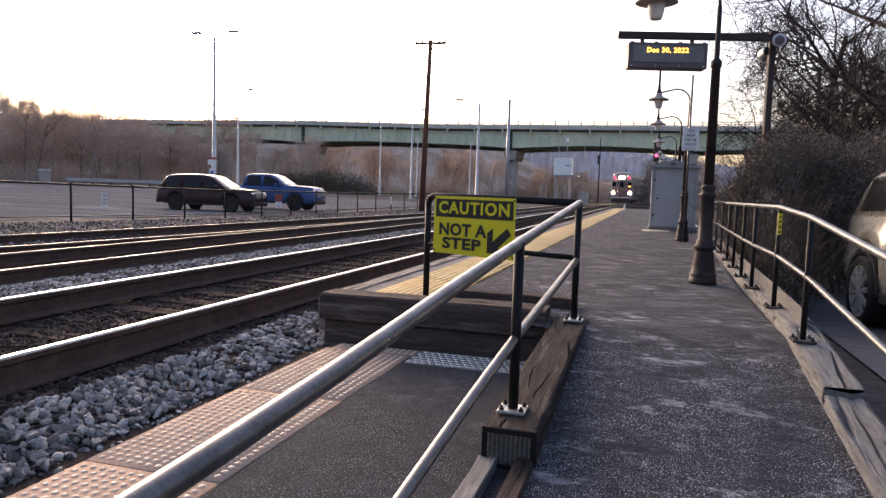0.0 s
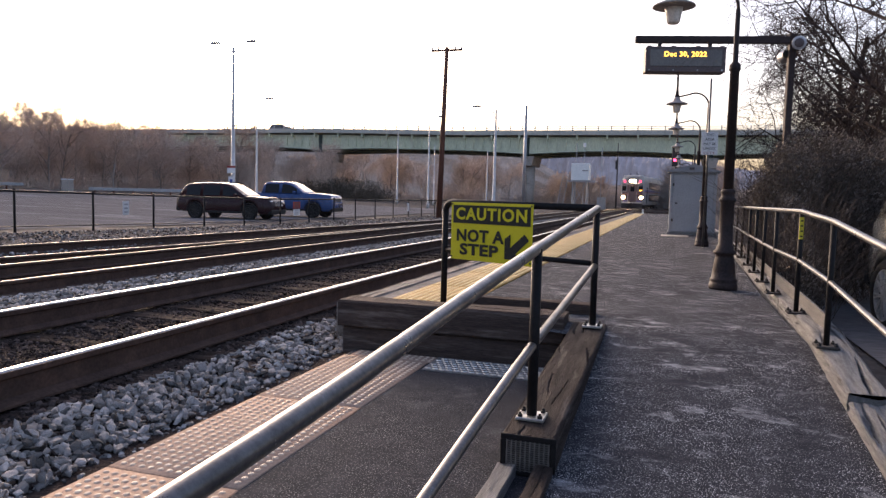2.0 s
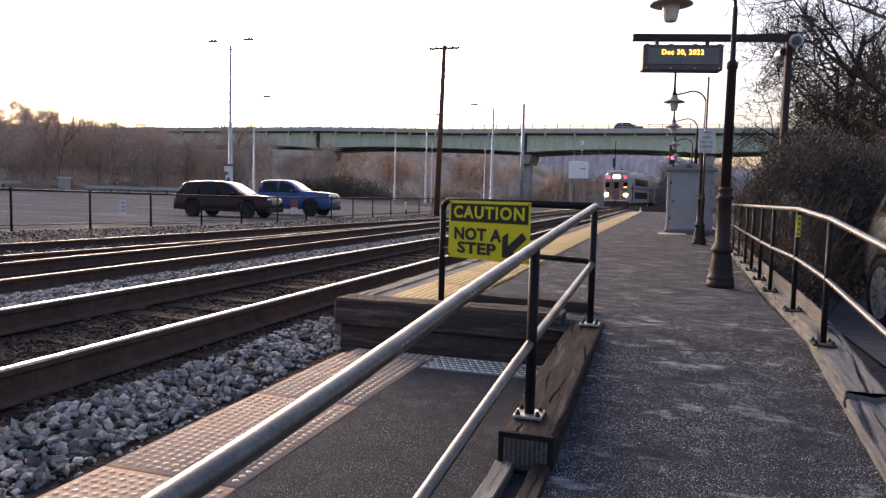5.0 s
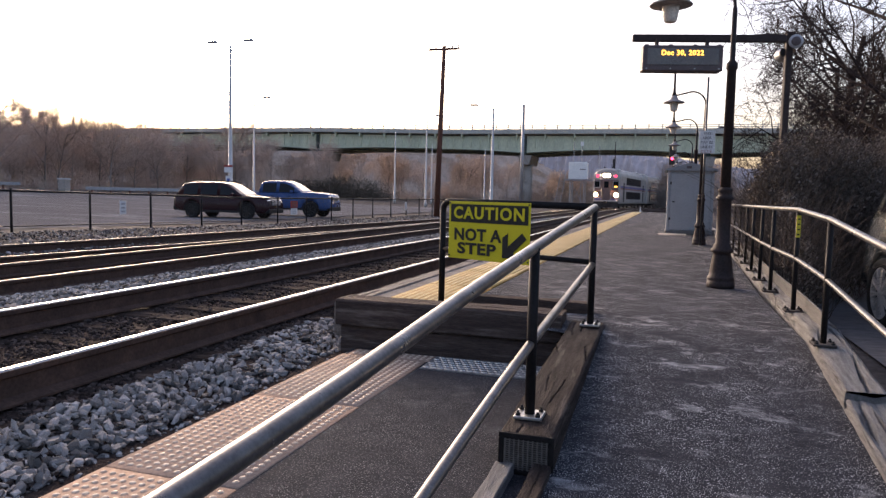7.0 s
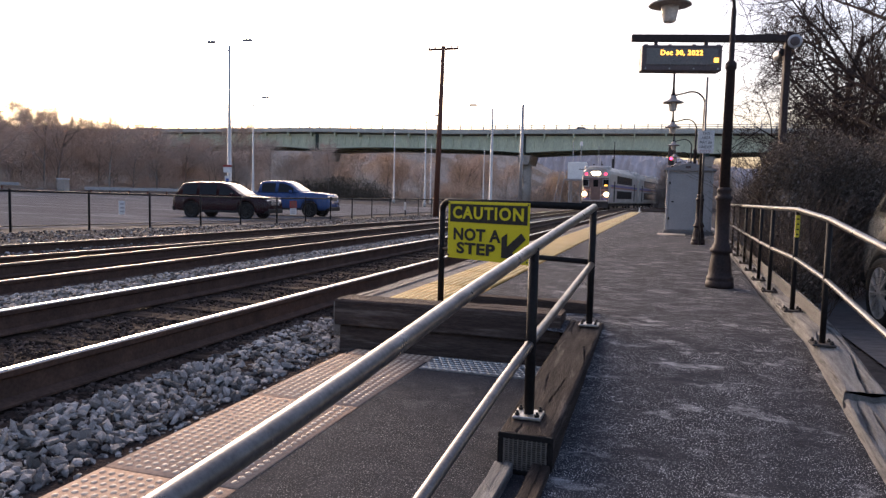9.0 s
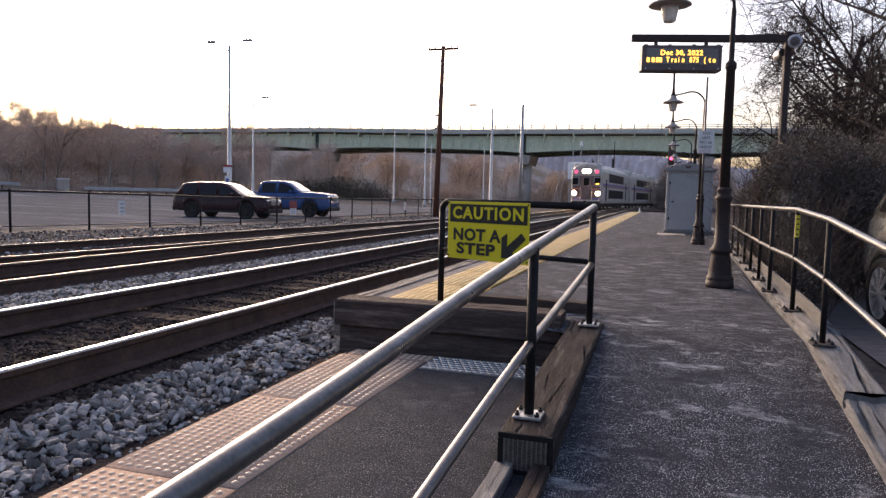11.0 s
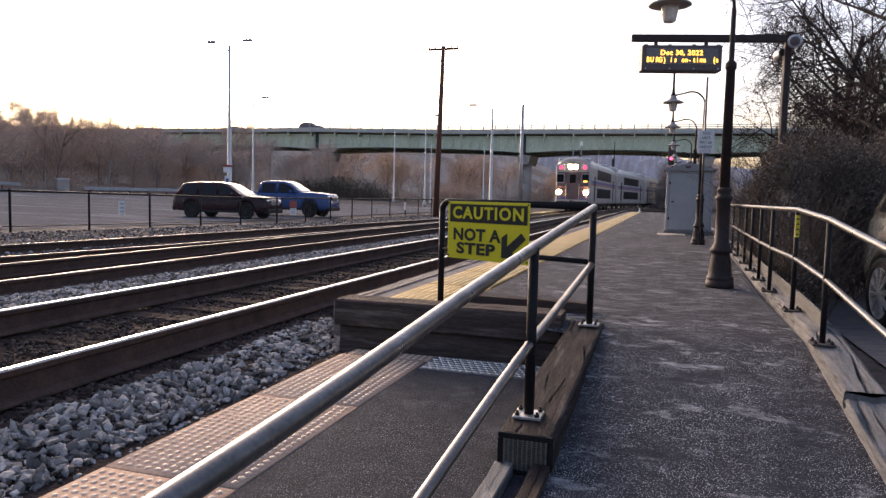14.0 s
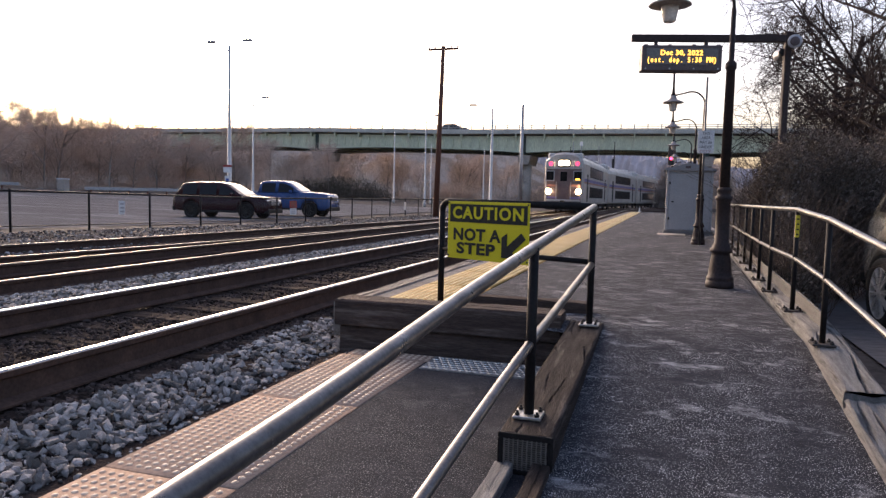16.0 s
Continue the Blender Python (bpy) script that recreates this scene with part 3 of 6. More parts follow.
# timbers beside the ramp, carrying the railing
st = raw("ramp_timber", *split_timber_bm(0.222, 1.95, 0.175, 12, 5, 0.006, gape=0.55), M["timber"])
for vtx in st.data.vertices:   # follows the ramp's slope
    k = vtx.co.y / 1.95
    vtx.co.x += -0.591 + 0.036 * k
    vtx.co.z += 0.168 + 0.13 * k
    vtx.co.y += 2.67
tagged(st, "dark timber curb beside the ramp carrying the railing", "timber")
for i, (x, s) in enumerate(((-0.60, 11), (-0.45, 12))):
    timber("ground_timber", "old split timber lying along the ramp's foot", (x, x + 0.075, 0.4, 2.66, -0.03, 0.045 + 0.01 * i), M["grey_wood" if i == 0 else "timber"], s)
# low board behind the sign railing
timber("back_board", "dark board lying across the platform behind the end wall", (-1.50, -0.46, 5.02, 5.14, 0.27, 0.36), M["timber_x"], 9)
# expanded metal cover on the end of the ramp timber
e = thing("end_cover", "expanded-metal cover plate on a timber end in a dark frame", "cover plate", (-0.48, 2.665, 0.0))
part("frame", boxes((-0.112, 0.112, -0.012, 0.0, 0.0, 0.02), (-0.112, 0.112, -0.012, 0.0, 0.145, 0.168), (-0.112, -0.090, -0.012, 0.0, 0.02, 0.145), (0.090, 0.112, -0.012, 0.0, 0.02, 0.145), bevel=0.003), M["black"], e)
part("backing", boxes((-0.090, 0.090, -0.004, -0.001, 0.02, 0.145)), M["steel_d"], e)
bm = bmesh.new()
for i in range(10):
    x = -0.088 + i * 0.0187
    box(bm, x, x + 0.006, -0.011, -0.005, 0.02, 0.145)
for j in range(14):
    z = 0.022 + j * 0.0089
    box(bm, -0.088, 0.088, -0.009, -0.0055, z, z + 0.0028)
part("metal_mesh", bm, M["mesh"], e)

# edge timber of the platform beside the tracks, in lengths
y = 4.74
k = 0
while y < 50:
    timber("edge_timber", "grey weathered timber edging the raised platform", (-2.37, -2.225, y, min(50.4, y + 3.6), 0.02, 0.285 + 0.006 * (k % 2)), M["edge_wood"], 20 + k)
    y += 3.62
    k += 1


# pale timber curb on the far side of the walkway, in lengths laid end to end
def curb_x(y):
    return 0.845 + max(0, y - 4.3) * 0.026 + max(0, 2.6 - y) * 0.02


for i, (y0, y1, lift, n) in enumerate(((0.4, 3.585, 0.058, 22), (3.60, 6.05, 0.092, 26), (6.09, 9.6, 0.082, 8), (9.64, 14.6, 0.085, 6), (14.64, 20, 0.085, 5))):
    ob = raw("curb_timber", *split_timber_bm(0.185, y1 - y0, 0.20, n, 40 + i, 0.020 if i == 0 else 0.007, 0.022 if i < 2 else 0.06, 110 if i < 2 else 50, 1.5 if i == 0 else 1.25), M["grey_wood"])
    for vtx in ob.data.vertices:
        vtx.co.y += y0
        vtx.co.x += curb_x(vtx.co.y)
        vtx.co.z += deck(vtx.co.y) + lift
    tagged(ob, "old split and furrowed timber curb, weathered pale grey" if i == 0 else "pale weathered timber curb of the walkway with drying cracks", "timber")


# ---- railings ----
def railing(name, label, posts, top, mid, r_top=0.0235, r_post=0.022, plates=True, mats=("galv", "black")):
    t = thing(name, label, "railing", (0, 0, 0))
    bolt = None
    for (x, y, z0, z1) in posts:
        p = part("post", rod(bmesh.new(), (x, y, z0), (x, y, z1), r_post, seg=12), M[mats[1]], t, smooth=True)
        if plates:
            part("base_plate", boxes((x - 0.06, x + 0.06, y - 0.06, y + 0.06, z0 - 0.002, z0 + 0.012), bevel=0.003), M["plate" if plates is True else "steel_d"], p, "metal base plate")
            for a in (-0.042, 0.042):
                for c in (-0.042, 0.042):
                    if bolt is None:
                        bolt = ob = part("bolt", lathe(bmesh.new(), [(0.011, 0), (0.011, 0.010), (0.006, 0.011), (0.006, 0.02)], 6), M["trim"], p)
                    else:
                        ob = new("bolt", bolt.data)
                        ob.parent = p
                    ob.location = (x + a, y + c, z0 + 0.012)
    part("top_rail", tube(bmesh.new(), top, r_top), M[mats[0]], t, "bare worn metal handrail", smooth=True)
    if mid:
        part("mid_rail", tube(bmesh.new(), mid, r_top * 0.86), M[mats[0]], t, smooth=True)
    return t


def bent(a, b, c, r=0.12, n=6):
    """Points of a smooth corner at b."""
    a, b, c = Vector(a), Vector(b), Vector(c)
    p, q = b + (a - b).normalized() * r, b + (c - b).normalized() * r
    return [(p * (1 - k) + b * k) * (1 - k) + (b * (1 - k) + q * k) * k for k in [i / n for i in range(n + 1)]]


# sloping railing beside the ramp
railing("ramp_railing", "worn pipe handrail with black posts beside the ramp", [(-0.505, 2.86, 0.18, 0.90), (-0.42, 4.50, 0.295, 1.058)],
        [(-0.42, 4.52, 1.056), (-0.42, 4.46, 1.052), (-0.51, 2.86, 0.896), (-0.56, 2.0, 0.807), (-0.581, 1.6, 0.762), (-0.60, 1.25, 0.724), (-0.616, 0.95, 0.697), (-0.637, 0.55, 0.667), (-0.645, 0.4, 0.656)],
        [(-0.42, 4.50, 0.69), (-0.51, 2.86, 0.492), (-0.535, 2.45, 0.428), (-0.56, 2.0, 0.356), (-0.60, 1.3, 0.236), (-0.63, 0.8, 0.15)])
# railing across the platform's end, carrying the sign
end_rail = thing("end_railing", "black pipe railing across the platform end", "railing", (0, 0, 0))
part("post", rod(bmesh.new(), (-1.632, 5.12, 0.28), (-1.632, 5.12, 1.0), 0.024, seg=12), M["black"], end_rail, smooth=True)
part("top_rail", tube(bmesh.new(), [(-1.632, 5.12, 0.98)] + bent((-1.632, 5.12, 0.9), (-1.632, 5.12, 1.068), (-0.42, 4.55, 1.062), 0.08) + [(-0.43, 4.54, 1.058)], 0.024), M["black"], end_rail, smooth=True)
part("mid_rail", tube(bmesh.new(), [(-1.632, 5.12, 0.70), (-0.43, 4.54, 0.70)], 0.018), M["black"], end_rail, smooth=True)


# ---- sign ----
def caution_sign():
    ang = math.degrees(math.atan2(-0.58, 1.2))
    t = thing("caution_sign", "yellow and black caution sign with an arrow, on the railing", "sign", (-1.15, 4.845, 0.865), ang)
    part("panel", boxes((-0.452, 0.315, -0.004, 0.0, -0.225, 0.205), bevel=0.0015), M["sign_y"], t)
    part("header", boxes((-0.43, 0.297, -0.0062, -0.0042, 0.05, 0.185)), M["sign_k"], t, "black header band")
    words("lettering", "CAUTION", 0.122, facing(-0.064, -0.0085, 0.117), M["sign_y"], t, 0.001, 1.10, bold=0.0036, gap=1.16)
    words("lettering", "NOT A", 0.122, facing(-0.168, -0.0066, -0.045), M["sign_k"], t, 0.001, 1.14, bold=0.0042, gap=1.06)
    words("lettering", "STEP", 0.114, facing(-0.172, -0.0066, -0.148), M["sign_k"], t, 0.001, 1.5, bold=0.0042, gap=1.06)
    bm = bmesh.new()
    prism(bm, [(0.075, -0.190), (0.225, -0.190), (0.172, -0.148), (0.287, -0.048), (0.248, -0.006), (0.124, -0.108), (0.124, -0.012), (0.075, -0.046)], -0.0075, -0.0045)
    part("arrow", bm, M["sign_k"], t)
    for x, z in ((-0.44, -0.205), (0.302, -0.205), (-0.44, 0.192), (0.302, 0.192)):
        part("bolt", lathe(bmesh.new(), [(0.007, 0.0), (0.007, 0.004)], 8, (x, -0.008, z), "y"), M["steel_d"], t)


caution_sign()


# right-hand railing along the walkway
def curb_rail():
    P = []
    for y in (1.0, 4.12, 5.05, 6.1, 6.97, 7.9, 8.8, 10.0, 11.3, 12.6):
        y *= 1.036
        x = 0.882 + max(0, y - 6.5) * 0.036
        z0 = deck(y) + 0.088
        P.append((x, y, z0, z0 + (0.695 if y > 2 else 0.622)))
    top = [(0.882, 0.3, 0.70)] + [(x, y, z1 + 0.005) for x, y, z0, z1 in P]
    mid = [(0.882, 0.3, 0.36)] + [(x, y, z0 + (0.365 if y > 2 else 0.292)) for x, y, z0, z1 in P]
    t = railing("walkway_railing", "worn pipe handrail with black posts on the timber curb", P, top, mid, 0.017, 0.016, plates="dark")
    part("tag", boxes((0.868, 0.894, 5.205, 5.213, 0.88, 1.03)), M["yellow_tag"], t, "yellow label on a post")
    for i in range(4):
        part("tag_bar", boxes((0.874, 0.889, 5.200, 5.204, 0.895 + i * 0.035, 0.905 + i * 0.035)), M["sign_k"], t)
    bm = bmesh.new()
    pts = [(0.935 + max(0, y - 4.6) * 0.032, y, deck(y) + 0.088) for y in (4.5, 5.2, 6.2, 7.2, 8.5, 10, 12.5)]
    for (x, y, z), (x2, y2, z2) in zip(pts, pts[1:]):
        q = [bm.verts.new(p) for p in ((x, y, z), (x2, y2, z2), (x2, y2, z2 + 0.10), (x, y, z + 0.10))]
        r = [bm.verts.new(p) for p in ((x + 0.012, y, z), (x2 + 0.012, y2, z2), (x2 + 0.012, y2, z2 + 0.10), (x + 0.012, y, z + 0.10))]
        bm.faces.new(q[::-1])
        bm.faces.new(r)
        bm.faces.new((q[2], q[3], r[3], r[2]))
    part("toe_board", bm, M["toe"], t, "thin grey toe board")


curb_rail()


# ---- platform furniture ----
def platform_lamp(at, label):
    t = thing("platform_lamp", label, "street lamp", at, group="platform lamps")
    part("base", lathe(bmesh.new(), [(0.128, 0), (0.132, 0.02), (0.130, 0.06), (0.120, 0.065), (0.128, 0.085), (0.124, 0.105), (0.112, 0.11), (0.106, 0.18), (0.096, 0.26), (0.086, 0.31), (0.082, 0.335), (0.104, 0.345), (0.106, 0.37), (0.086, 0.385), (0.080, 0.42), (0.066, 0.43), (0.064, 0.84), (0.076, 0.85), (0.079, 0.88), (0.062, 0.89), (0.060, 0.925), (0.068, 0.935), (0.066, 0.955), (0.048, 0.97)], 20), M["rustpaint"], t, smooth=True)
    part("pole", lathe(bmesh.new(), [(0.047, 0.95), (0.042, 2.02), (0.052, 2.03), (0.052, 2.08), (0.026, 2.11), (0.022, 2.60)], 14), M["rustpaint"], t, smooth=True)
    arc = [(0, 0, 2.59)] + [(-0.25 + 0.25 * math.cos(a), 0, 2.61 + 0.25 * math.sin(a)) for a in [math.pi * 0.62 * i / 14 for i in range(15)]] + [(-0.46, 0, 2.815), (-0.58, 0, 2.79)]
    part("arm", tube(bmesh.new(), arc, 0.016, 8), M["rustpaint"], t, smooth=True)
    head = part("shade", lathe(bmesh.new(), [(0.02, 2.82), (0.05, 2.79), (0.075, 2.72), (0.19, 2.672), (0.205, 2.655), (0.19, 2.650), (0.085, 2.645)], 24, (-0.58, 0, 0)), M["shade"], t, "flared grey metal shade", smooth=True)
    part("globe", lathe(bmesh.new(), [(0.085, 2.645), (0.078, 2.60), (0.062, 2.51), (0.05, 2.495), (0.0, 2.49)], 20, (-0.58, 0, 0), caps=False), M["opal"], head, "opal glass bowl", smooth=True)
    part("finial", lathe(bmesh.new(), [(0.05, 2.79), (0.03, 2.86), (0.022, 2.95), (0.02, 3.32), (0.004, 3.34)], 10, (-0.58, 0, 0)), M["rustpaint"], head, smooth=True)
    for ob in t.children_recursive:   # taller shaft
        for vtx in ob.data.vertices:
            if vtx.co.z > 1.5:
                vtx.co.z += 0.065
    return t


lamp = platform_lamp((0.56, 7.19, 0.28), "dark-painted platform lamp with a flared shade and bell base")
for x, y in ((0.68, 14.2), (0.73, 18.9), (0.84, 25.0), (0.98, 31.5), (1.15, 39.0)):
    copy_thing(lamp, pose(x, y, 0.28))


MESSAGE = "#### Train 875 (to MARTINSBURG) is on-time (est. dep. 5:38 PM)"


def departure_board():
    """The display; the letters of its second line are parts that scroll."""
    t = thing("departure_board", "hanging LED departure display lit with amber text", "display", (0.135, 10.12, 3.045), 13)
    part("case", boxes((-0.53, 0.53, -0.10, 0.12, -0.175, 0.17), bevel=0.012), M["case"], t)
    part("screen", boxes((-0.475, 0.475, -0.108, -0.099, -0.095, 0.125), bevel=0.002), M["screen"], t)
    for x in (-0.335, 0.335):
        part("hanger", boxes((x - 0.022, x + 0.022, -0.03, 0.03, 0.17, 0.26)), M["beam"], t)
    for x in (-0.48, -0.16, 0.16, 0.48):
        part("screw", lathe(bmesh.new(), [(0.010, -0.106), (0.010, -0.1)], 8, (x, 0, -0.145), "y"), M["plate"], t)
        part("clip", boxes((x - 0.025, x + 0.025, -0.09, -0.04, 0.17, 0.182)), M["case"], t)
    words("lettering", "Dec 30, 2022", 0.092, facing(-0.01, -0.1135, 0.062), M["led"], t, 0.0015, 1.0, bold=0.0022, gap=1.12)
    letters = []
    for i, c in enumerate(MESSAGE):
        if c == "#":
            ob = part("text_bar", boxes((-0.018, 0.018, -0.0015, 0.0015, -0.03, 0.03)), M["led"], t)
        elif c != " ":
            ob = words("letter", c, 0.096, facing(0, 0, 0), M["led"], t, 0.0015, 0.74, bold=0.0020)
        else:
            continue
        letters.append((i, ob))
    return letters


LETTERS = departure_board()


def gantry():
    t = thing("display_gantry", "grey-brown steel post and beam carrying the display", "gantry", (1.515, 10.48, -0.2), 13)
    part("post", boxes((-0.042, 0.042, -0.042, 0.042, 0.0, 3.60), bevel=0.008), M["beam"], t)
    part("beam", boxes((-2.08, -0.042, -0.04, 0.04, 3.485, 3.58), bevel=0.006), M["beam"], t)
    part("cap", boxes((-0.05, 0.05, -0.05, 0.05, 3.60, 3.62), bevel=0.005), M["beam"], t)
    s = thing("horn_speaker", "grey horn loudspeaker on the gantry post", "loudspeaker", (1.56, 10.30, 3.24))
    part("horn", lathe(bmesh.new(), [(0.085, -0.10), (0.09, -0.095), (0.07, -0.06), (0.05, 0.0), (0.04, 0.06), (0.04, 0.10)], 24, axis="y"), M["guard"], s, smooth=True)
    part("throat", lathe(bmesh.new(), [(0.06, -0.104), (0.04, -0.112), (0.015, -0.118)], 20, axis="y", caps=True), M["case"], s)
    part("driver", lathe(bmesh.new(), [(0.05, 0.09), (0.05, 0.16)], 16, axis="y"), M["trim"], s)
    s2 = copy_thing(s, pose(1.46, 10.64, 3.16, 0, 0, 180))


gantry()


def shed():
    t = thing("utility_shed", "small grey panelled utility shed with a gabled roof", "shed", (0.56, 18.55, 0.28))
    part("body", boxes((-0.49, 0.62, 0.0, 1.25, 0.08, 1.60), bevel=0.01), M["shed"], t)
    part("door", boxes((-0.42, 0.55, -0.018, -0.002, 0.10, 1.54), bevel=0.006), M["shed"], t, "grey steel door")
    for x0, x1, z0, z1 in ((-0.49, -0.43, 0.08, 1.60), (0.56, 0.62, 0.08, 1.60), (-0.43, 0.56, 1.545, 1.60)):
        part("door_frame", boxes((x0, x1, -0.026, -0.001, z0, z1), bevel=0.004), M["shed"], t)
    bm = bmesh.new()
    prism(bm, [(-0.57, 1.60), (0.70, 1.60), (0.68, 1.64), (0.06, 1.80), (-0.55, 1.64)], -0.08, 1.3)
    part("roof", bm, M["shed_d"], t, "dark grey gabled roof")
    part("skid", boxes((-0.52, 0.64, -0.05, 1.2, 0.0, 0.08), bevel=0.005), M["grey_wood"], t)
    part("handle", boxes((-0.36, -0.30, -0.06, -0.018, 0.80, 0.83), bevel=0.004), M["black"], t)
    for z in (0.35, 1.25):
        part("hinge", boxes((-0.43, -0.39, -0.034, -0.016, z, z + 0.07), bevel=0.003), M["steel_d"], t)
    part("roof_vent", boxes((-0.05, 0.07, -0.09, -0.082, 1.66, 1.72)), M["case"], t)
    pad = boxes((-0.1, 0.55, 17.6, 18.5, 0.27, 0.292))
    tagged(part("concrete_pad", pad, M["concrete"]), "pale concrete pad before the shed", "pad", kind="structure")


shed()


def notice():
    t = thing("notice_sign", "small white notice on a thin pole", "sign", (0.745, 13.9, 0.28))
    part("pole", rod(bmesh.new(), (-0.055, 0.05, 0), (-0.055, 0.05, 3.15), 0.02, seg=8), M["galv"], t, smooth=True)
    part("panel", boxes((-0.175, 0.115, -0.004, 0.02, 1.735, 2.155), bevel=0.004), M["sign_w"], t)
    for i, w in enumerate(("THIS", "AREA", "MAY BE", "UNDER")):
        words("lettering", w, 0.072, facing(-0.03, -0.006, 2.105 - i * 0.085), M["sign_k"], t, 0.001, 0.9)
    words("lettering", "C.C.T.V.", 0.066, facing(-0.03, -0.006, 1.768), M["sign_r"], t, 0.001, 0.9)


notice()
for x, y, h, r in ((1.10, 14.6, 2.75, 0.05), (1.17, 15.6, 2.3, 0.045), (1.02, 13.4, 2.3, 0.03), (1.27, 17.2, 2.2, 0.05)):
    t = thing("wooden_post", "dark upright wooden post beside the platform", "post", (x, y, 0.0), group="posts by the platform")
    part("shaft", lathe(bmesh.new(), [(r * 1.1, 0), (r, h * 0.5), (r * 0.9, h)], 10), M["wood_pole" if r > 0.04 else "black"], t, smooth=True)

# small white marker and black curb at the platform's far end
t = thing("end_marker", "small white marker cone at the platform end", "marker", (-1.55, 50.3, 0.29))
part("cone", lathe(bmesh.new(), [(0.09, 0), (0.09, 0.03), (0.06, 0.04), (0.025, 0.30), (0.0, 0.31)], 12, caps=False), M["sign_w"], t)
timber("end_board", "dark timber board closing the platform's far end", (-1.4, 2.4, 51.4, 51.6, 0.26, 0.42), M["timber_x"], 70)


# ---- fence along the lot ----
def lot_fence():
    t = thing("lot_fence", "dark pipe fence with mesh between the lot and the tracks", "fence", (-15.8, 0, 0))
    posts = (-2.5, 0.5, 3.5, 6.5, 9.8, 13.38, 15.92, 18.4, 20.98, 23.45, 26.12, 28.64, 31.16, 33.67, 36.3, 39.04, 41.66, 44.14, 46.91, 49.7, 52.5, 56, 59.5, 63)
    base = -0.19
    for y in posts:
        part("post", rod(bmesh.new(), (0, y, base - 0.1), (0, y, base + 1.06 + fence_rise(y)), 0.032, seg=8), M["black"], t, smooth=True)
        part("post_cap", lathe(bmesh.new(), [(0.036, 0), (0.036, 0.02), (0.02, 0.045), (0.004, 0.05)], 8, (0, y, base + 1.06 + fence_rise(y))), M["black"], t, smooth=True)
    part("top_rail", tube(bmesh.new(), [(0, y, base + 1.04 + fence_rise(y)) for y in posts], 0.03, 8), M["black"], t, smooth=True)
    part("bottom_rail", tube(bmesh.new(), [(0, y, base + 0.13 + fence_rise(y)) for y in posts], 0.016, 6), M["black"], t)
    for y, z, w, h, mm in ((17.15, 0.42, 0.26, 0.42, "sign_w"), (27.43, 0.62, 0.62, 0.30, "sign_r"), (27.43, 0.31, 0.56, 0.28, "sign_w"), (41.5, 0.35, 0.3, 0.5, "sign_w")):
        part("notice_panel", boxes((0.035, 0.045, y - w / 2, y + w / 2, base + z + fence_rise(y), base + z + h + fence_rise(y))), M[mm], t, "small fence notice")
        part("notice_bars", boxes(*[(0.046, 0.048, y - w * 0.3, y + w * 0.3, base + z + h * q + fence_rise(y), base + z + h * (q + 0.12) + fence_rise(y)) for q in (0.15, 0.42, 0.7)]), M["guard" if mm == "sign_w" else "case"], t)


def chain_link():
    """Thin diagonal wires between the rails."""
    v, f = [], []
    for k in range(1160):
        y = -2.5 + k * 0.056
        for s in (-1, 1):
            o = len(v)
            a, c = (y, y + 0.9) if s > 0 else (y + 0.9, y)
            v += [(0, a, -0.06 + fence_rise(a)), (0, c, 0.84 + fence_rise(c)), (0, c + 0.004, 0.84 + fence_rise(c)), (0, a + 0.004, -0.06 + fence_rise(a))]
            f.append((o, o + 1, o + 2, o + 3))
    return v, f


lot_fence()
_f = [o for o in scene.objects if o.name.startswith("lot_fence")][0]
tagged(raw("chain_link", *chain_link(), M["steel_d"], _f, "thin wire mesh"), kind="stuff")


# ---- light poles ----
def lot_lamp(x, y, h, heads, label, r=0.12, sign=False, mname="galv_pole"):
    z = sag(x, y)
    t = thing("lot_light", label, "street lamp", (x, y, z), group="parking lot lights")
    part("pole", lathe(bmesh.new(), [(r * 1.7, 0), (r * 1.7, 0.5), (r, 0.55), (r * 0.5, h)], 12), M[mname], t, smooth=True)
    for dx in heads:
        s = 1 if dx > 0 else -1
        a = part("arm", tube(bmesh.new(), [(0, 0, h - 0.5), (dx * 0.5, 0, h + 0.1), (dx, 0, h + 0.3)], 0.04, 6), M[mname], t)
        part("lamp_head", boxes((min(dx, dx + s * 0.75), max(dx, dx + s * 0.75), -0.16, 0.16, h + 0.25, h + 0.42), bevel=0.05), M["guard"], a)
    if sign:
        part("sign_panel", boxes((-0.36, 0.36, -0.26, -0.22, 2.6, 3.0)), M["sign_w"], t, "white sign with a red band")
        part("sign_band", boxes((-0.36, 0.36, -0.27, -0.262, 3.0, 3.16)), M["sign_r"], t)
        part("small_sign", boxes((-0.24, 0.24, -0.26, -0.22, 1.7, 2.35)), M["sign_w"], t)
        part("symbol", boxes((-0.12, 0.12, -0.27, -0.262, 1.82, 2.15)), M["sign_b"], t)
    return t


lot_lamp(-31.3, 45, 12.0, (-1.2, 1.2), "tall pale double-headed parking lot light with a sign", 0.17, True)
lot_lamp(-37.7, 58, 9.7, (1.0,), "pale parking lot light", 0.11)
lot_lamp(-25.4, 73, 9.8, (1.0,), "pale parking lot light", 0.11)
lot_lamp(-15.9, 65, 9.8, (-1.6,), "pale tapered light pole beside the tracks", 0.17)
lot_lamp(-35.5, 89, 9.8, (), "thin pale light pole", 0.12)
lot_lamp(-31.5, 93, 8.5, (), "thin pale light pole", 0.10)
lot_lamp(-22.5, 88, 7.5, (), "thin grey light pole", 0.10)


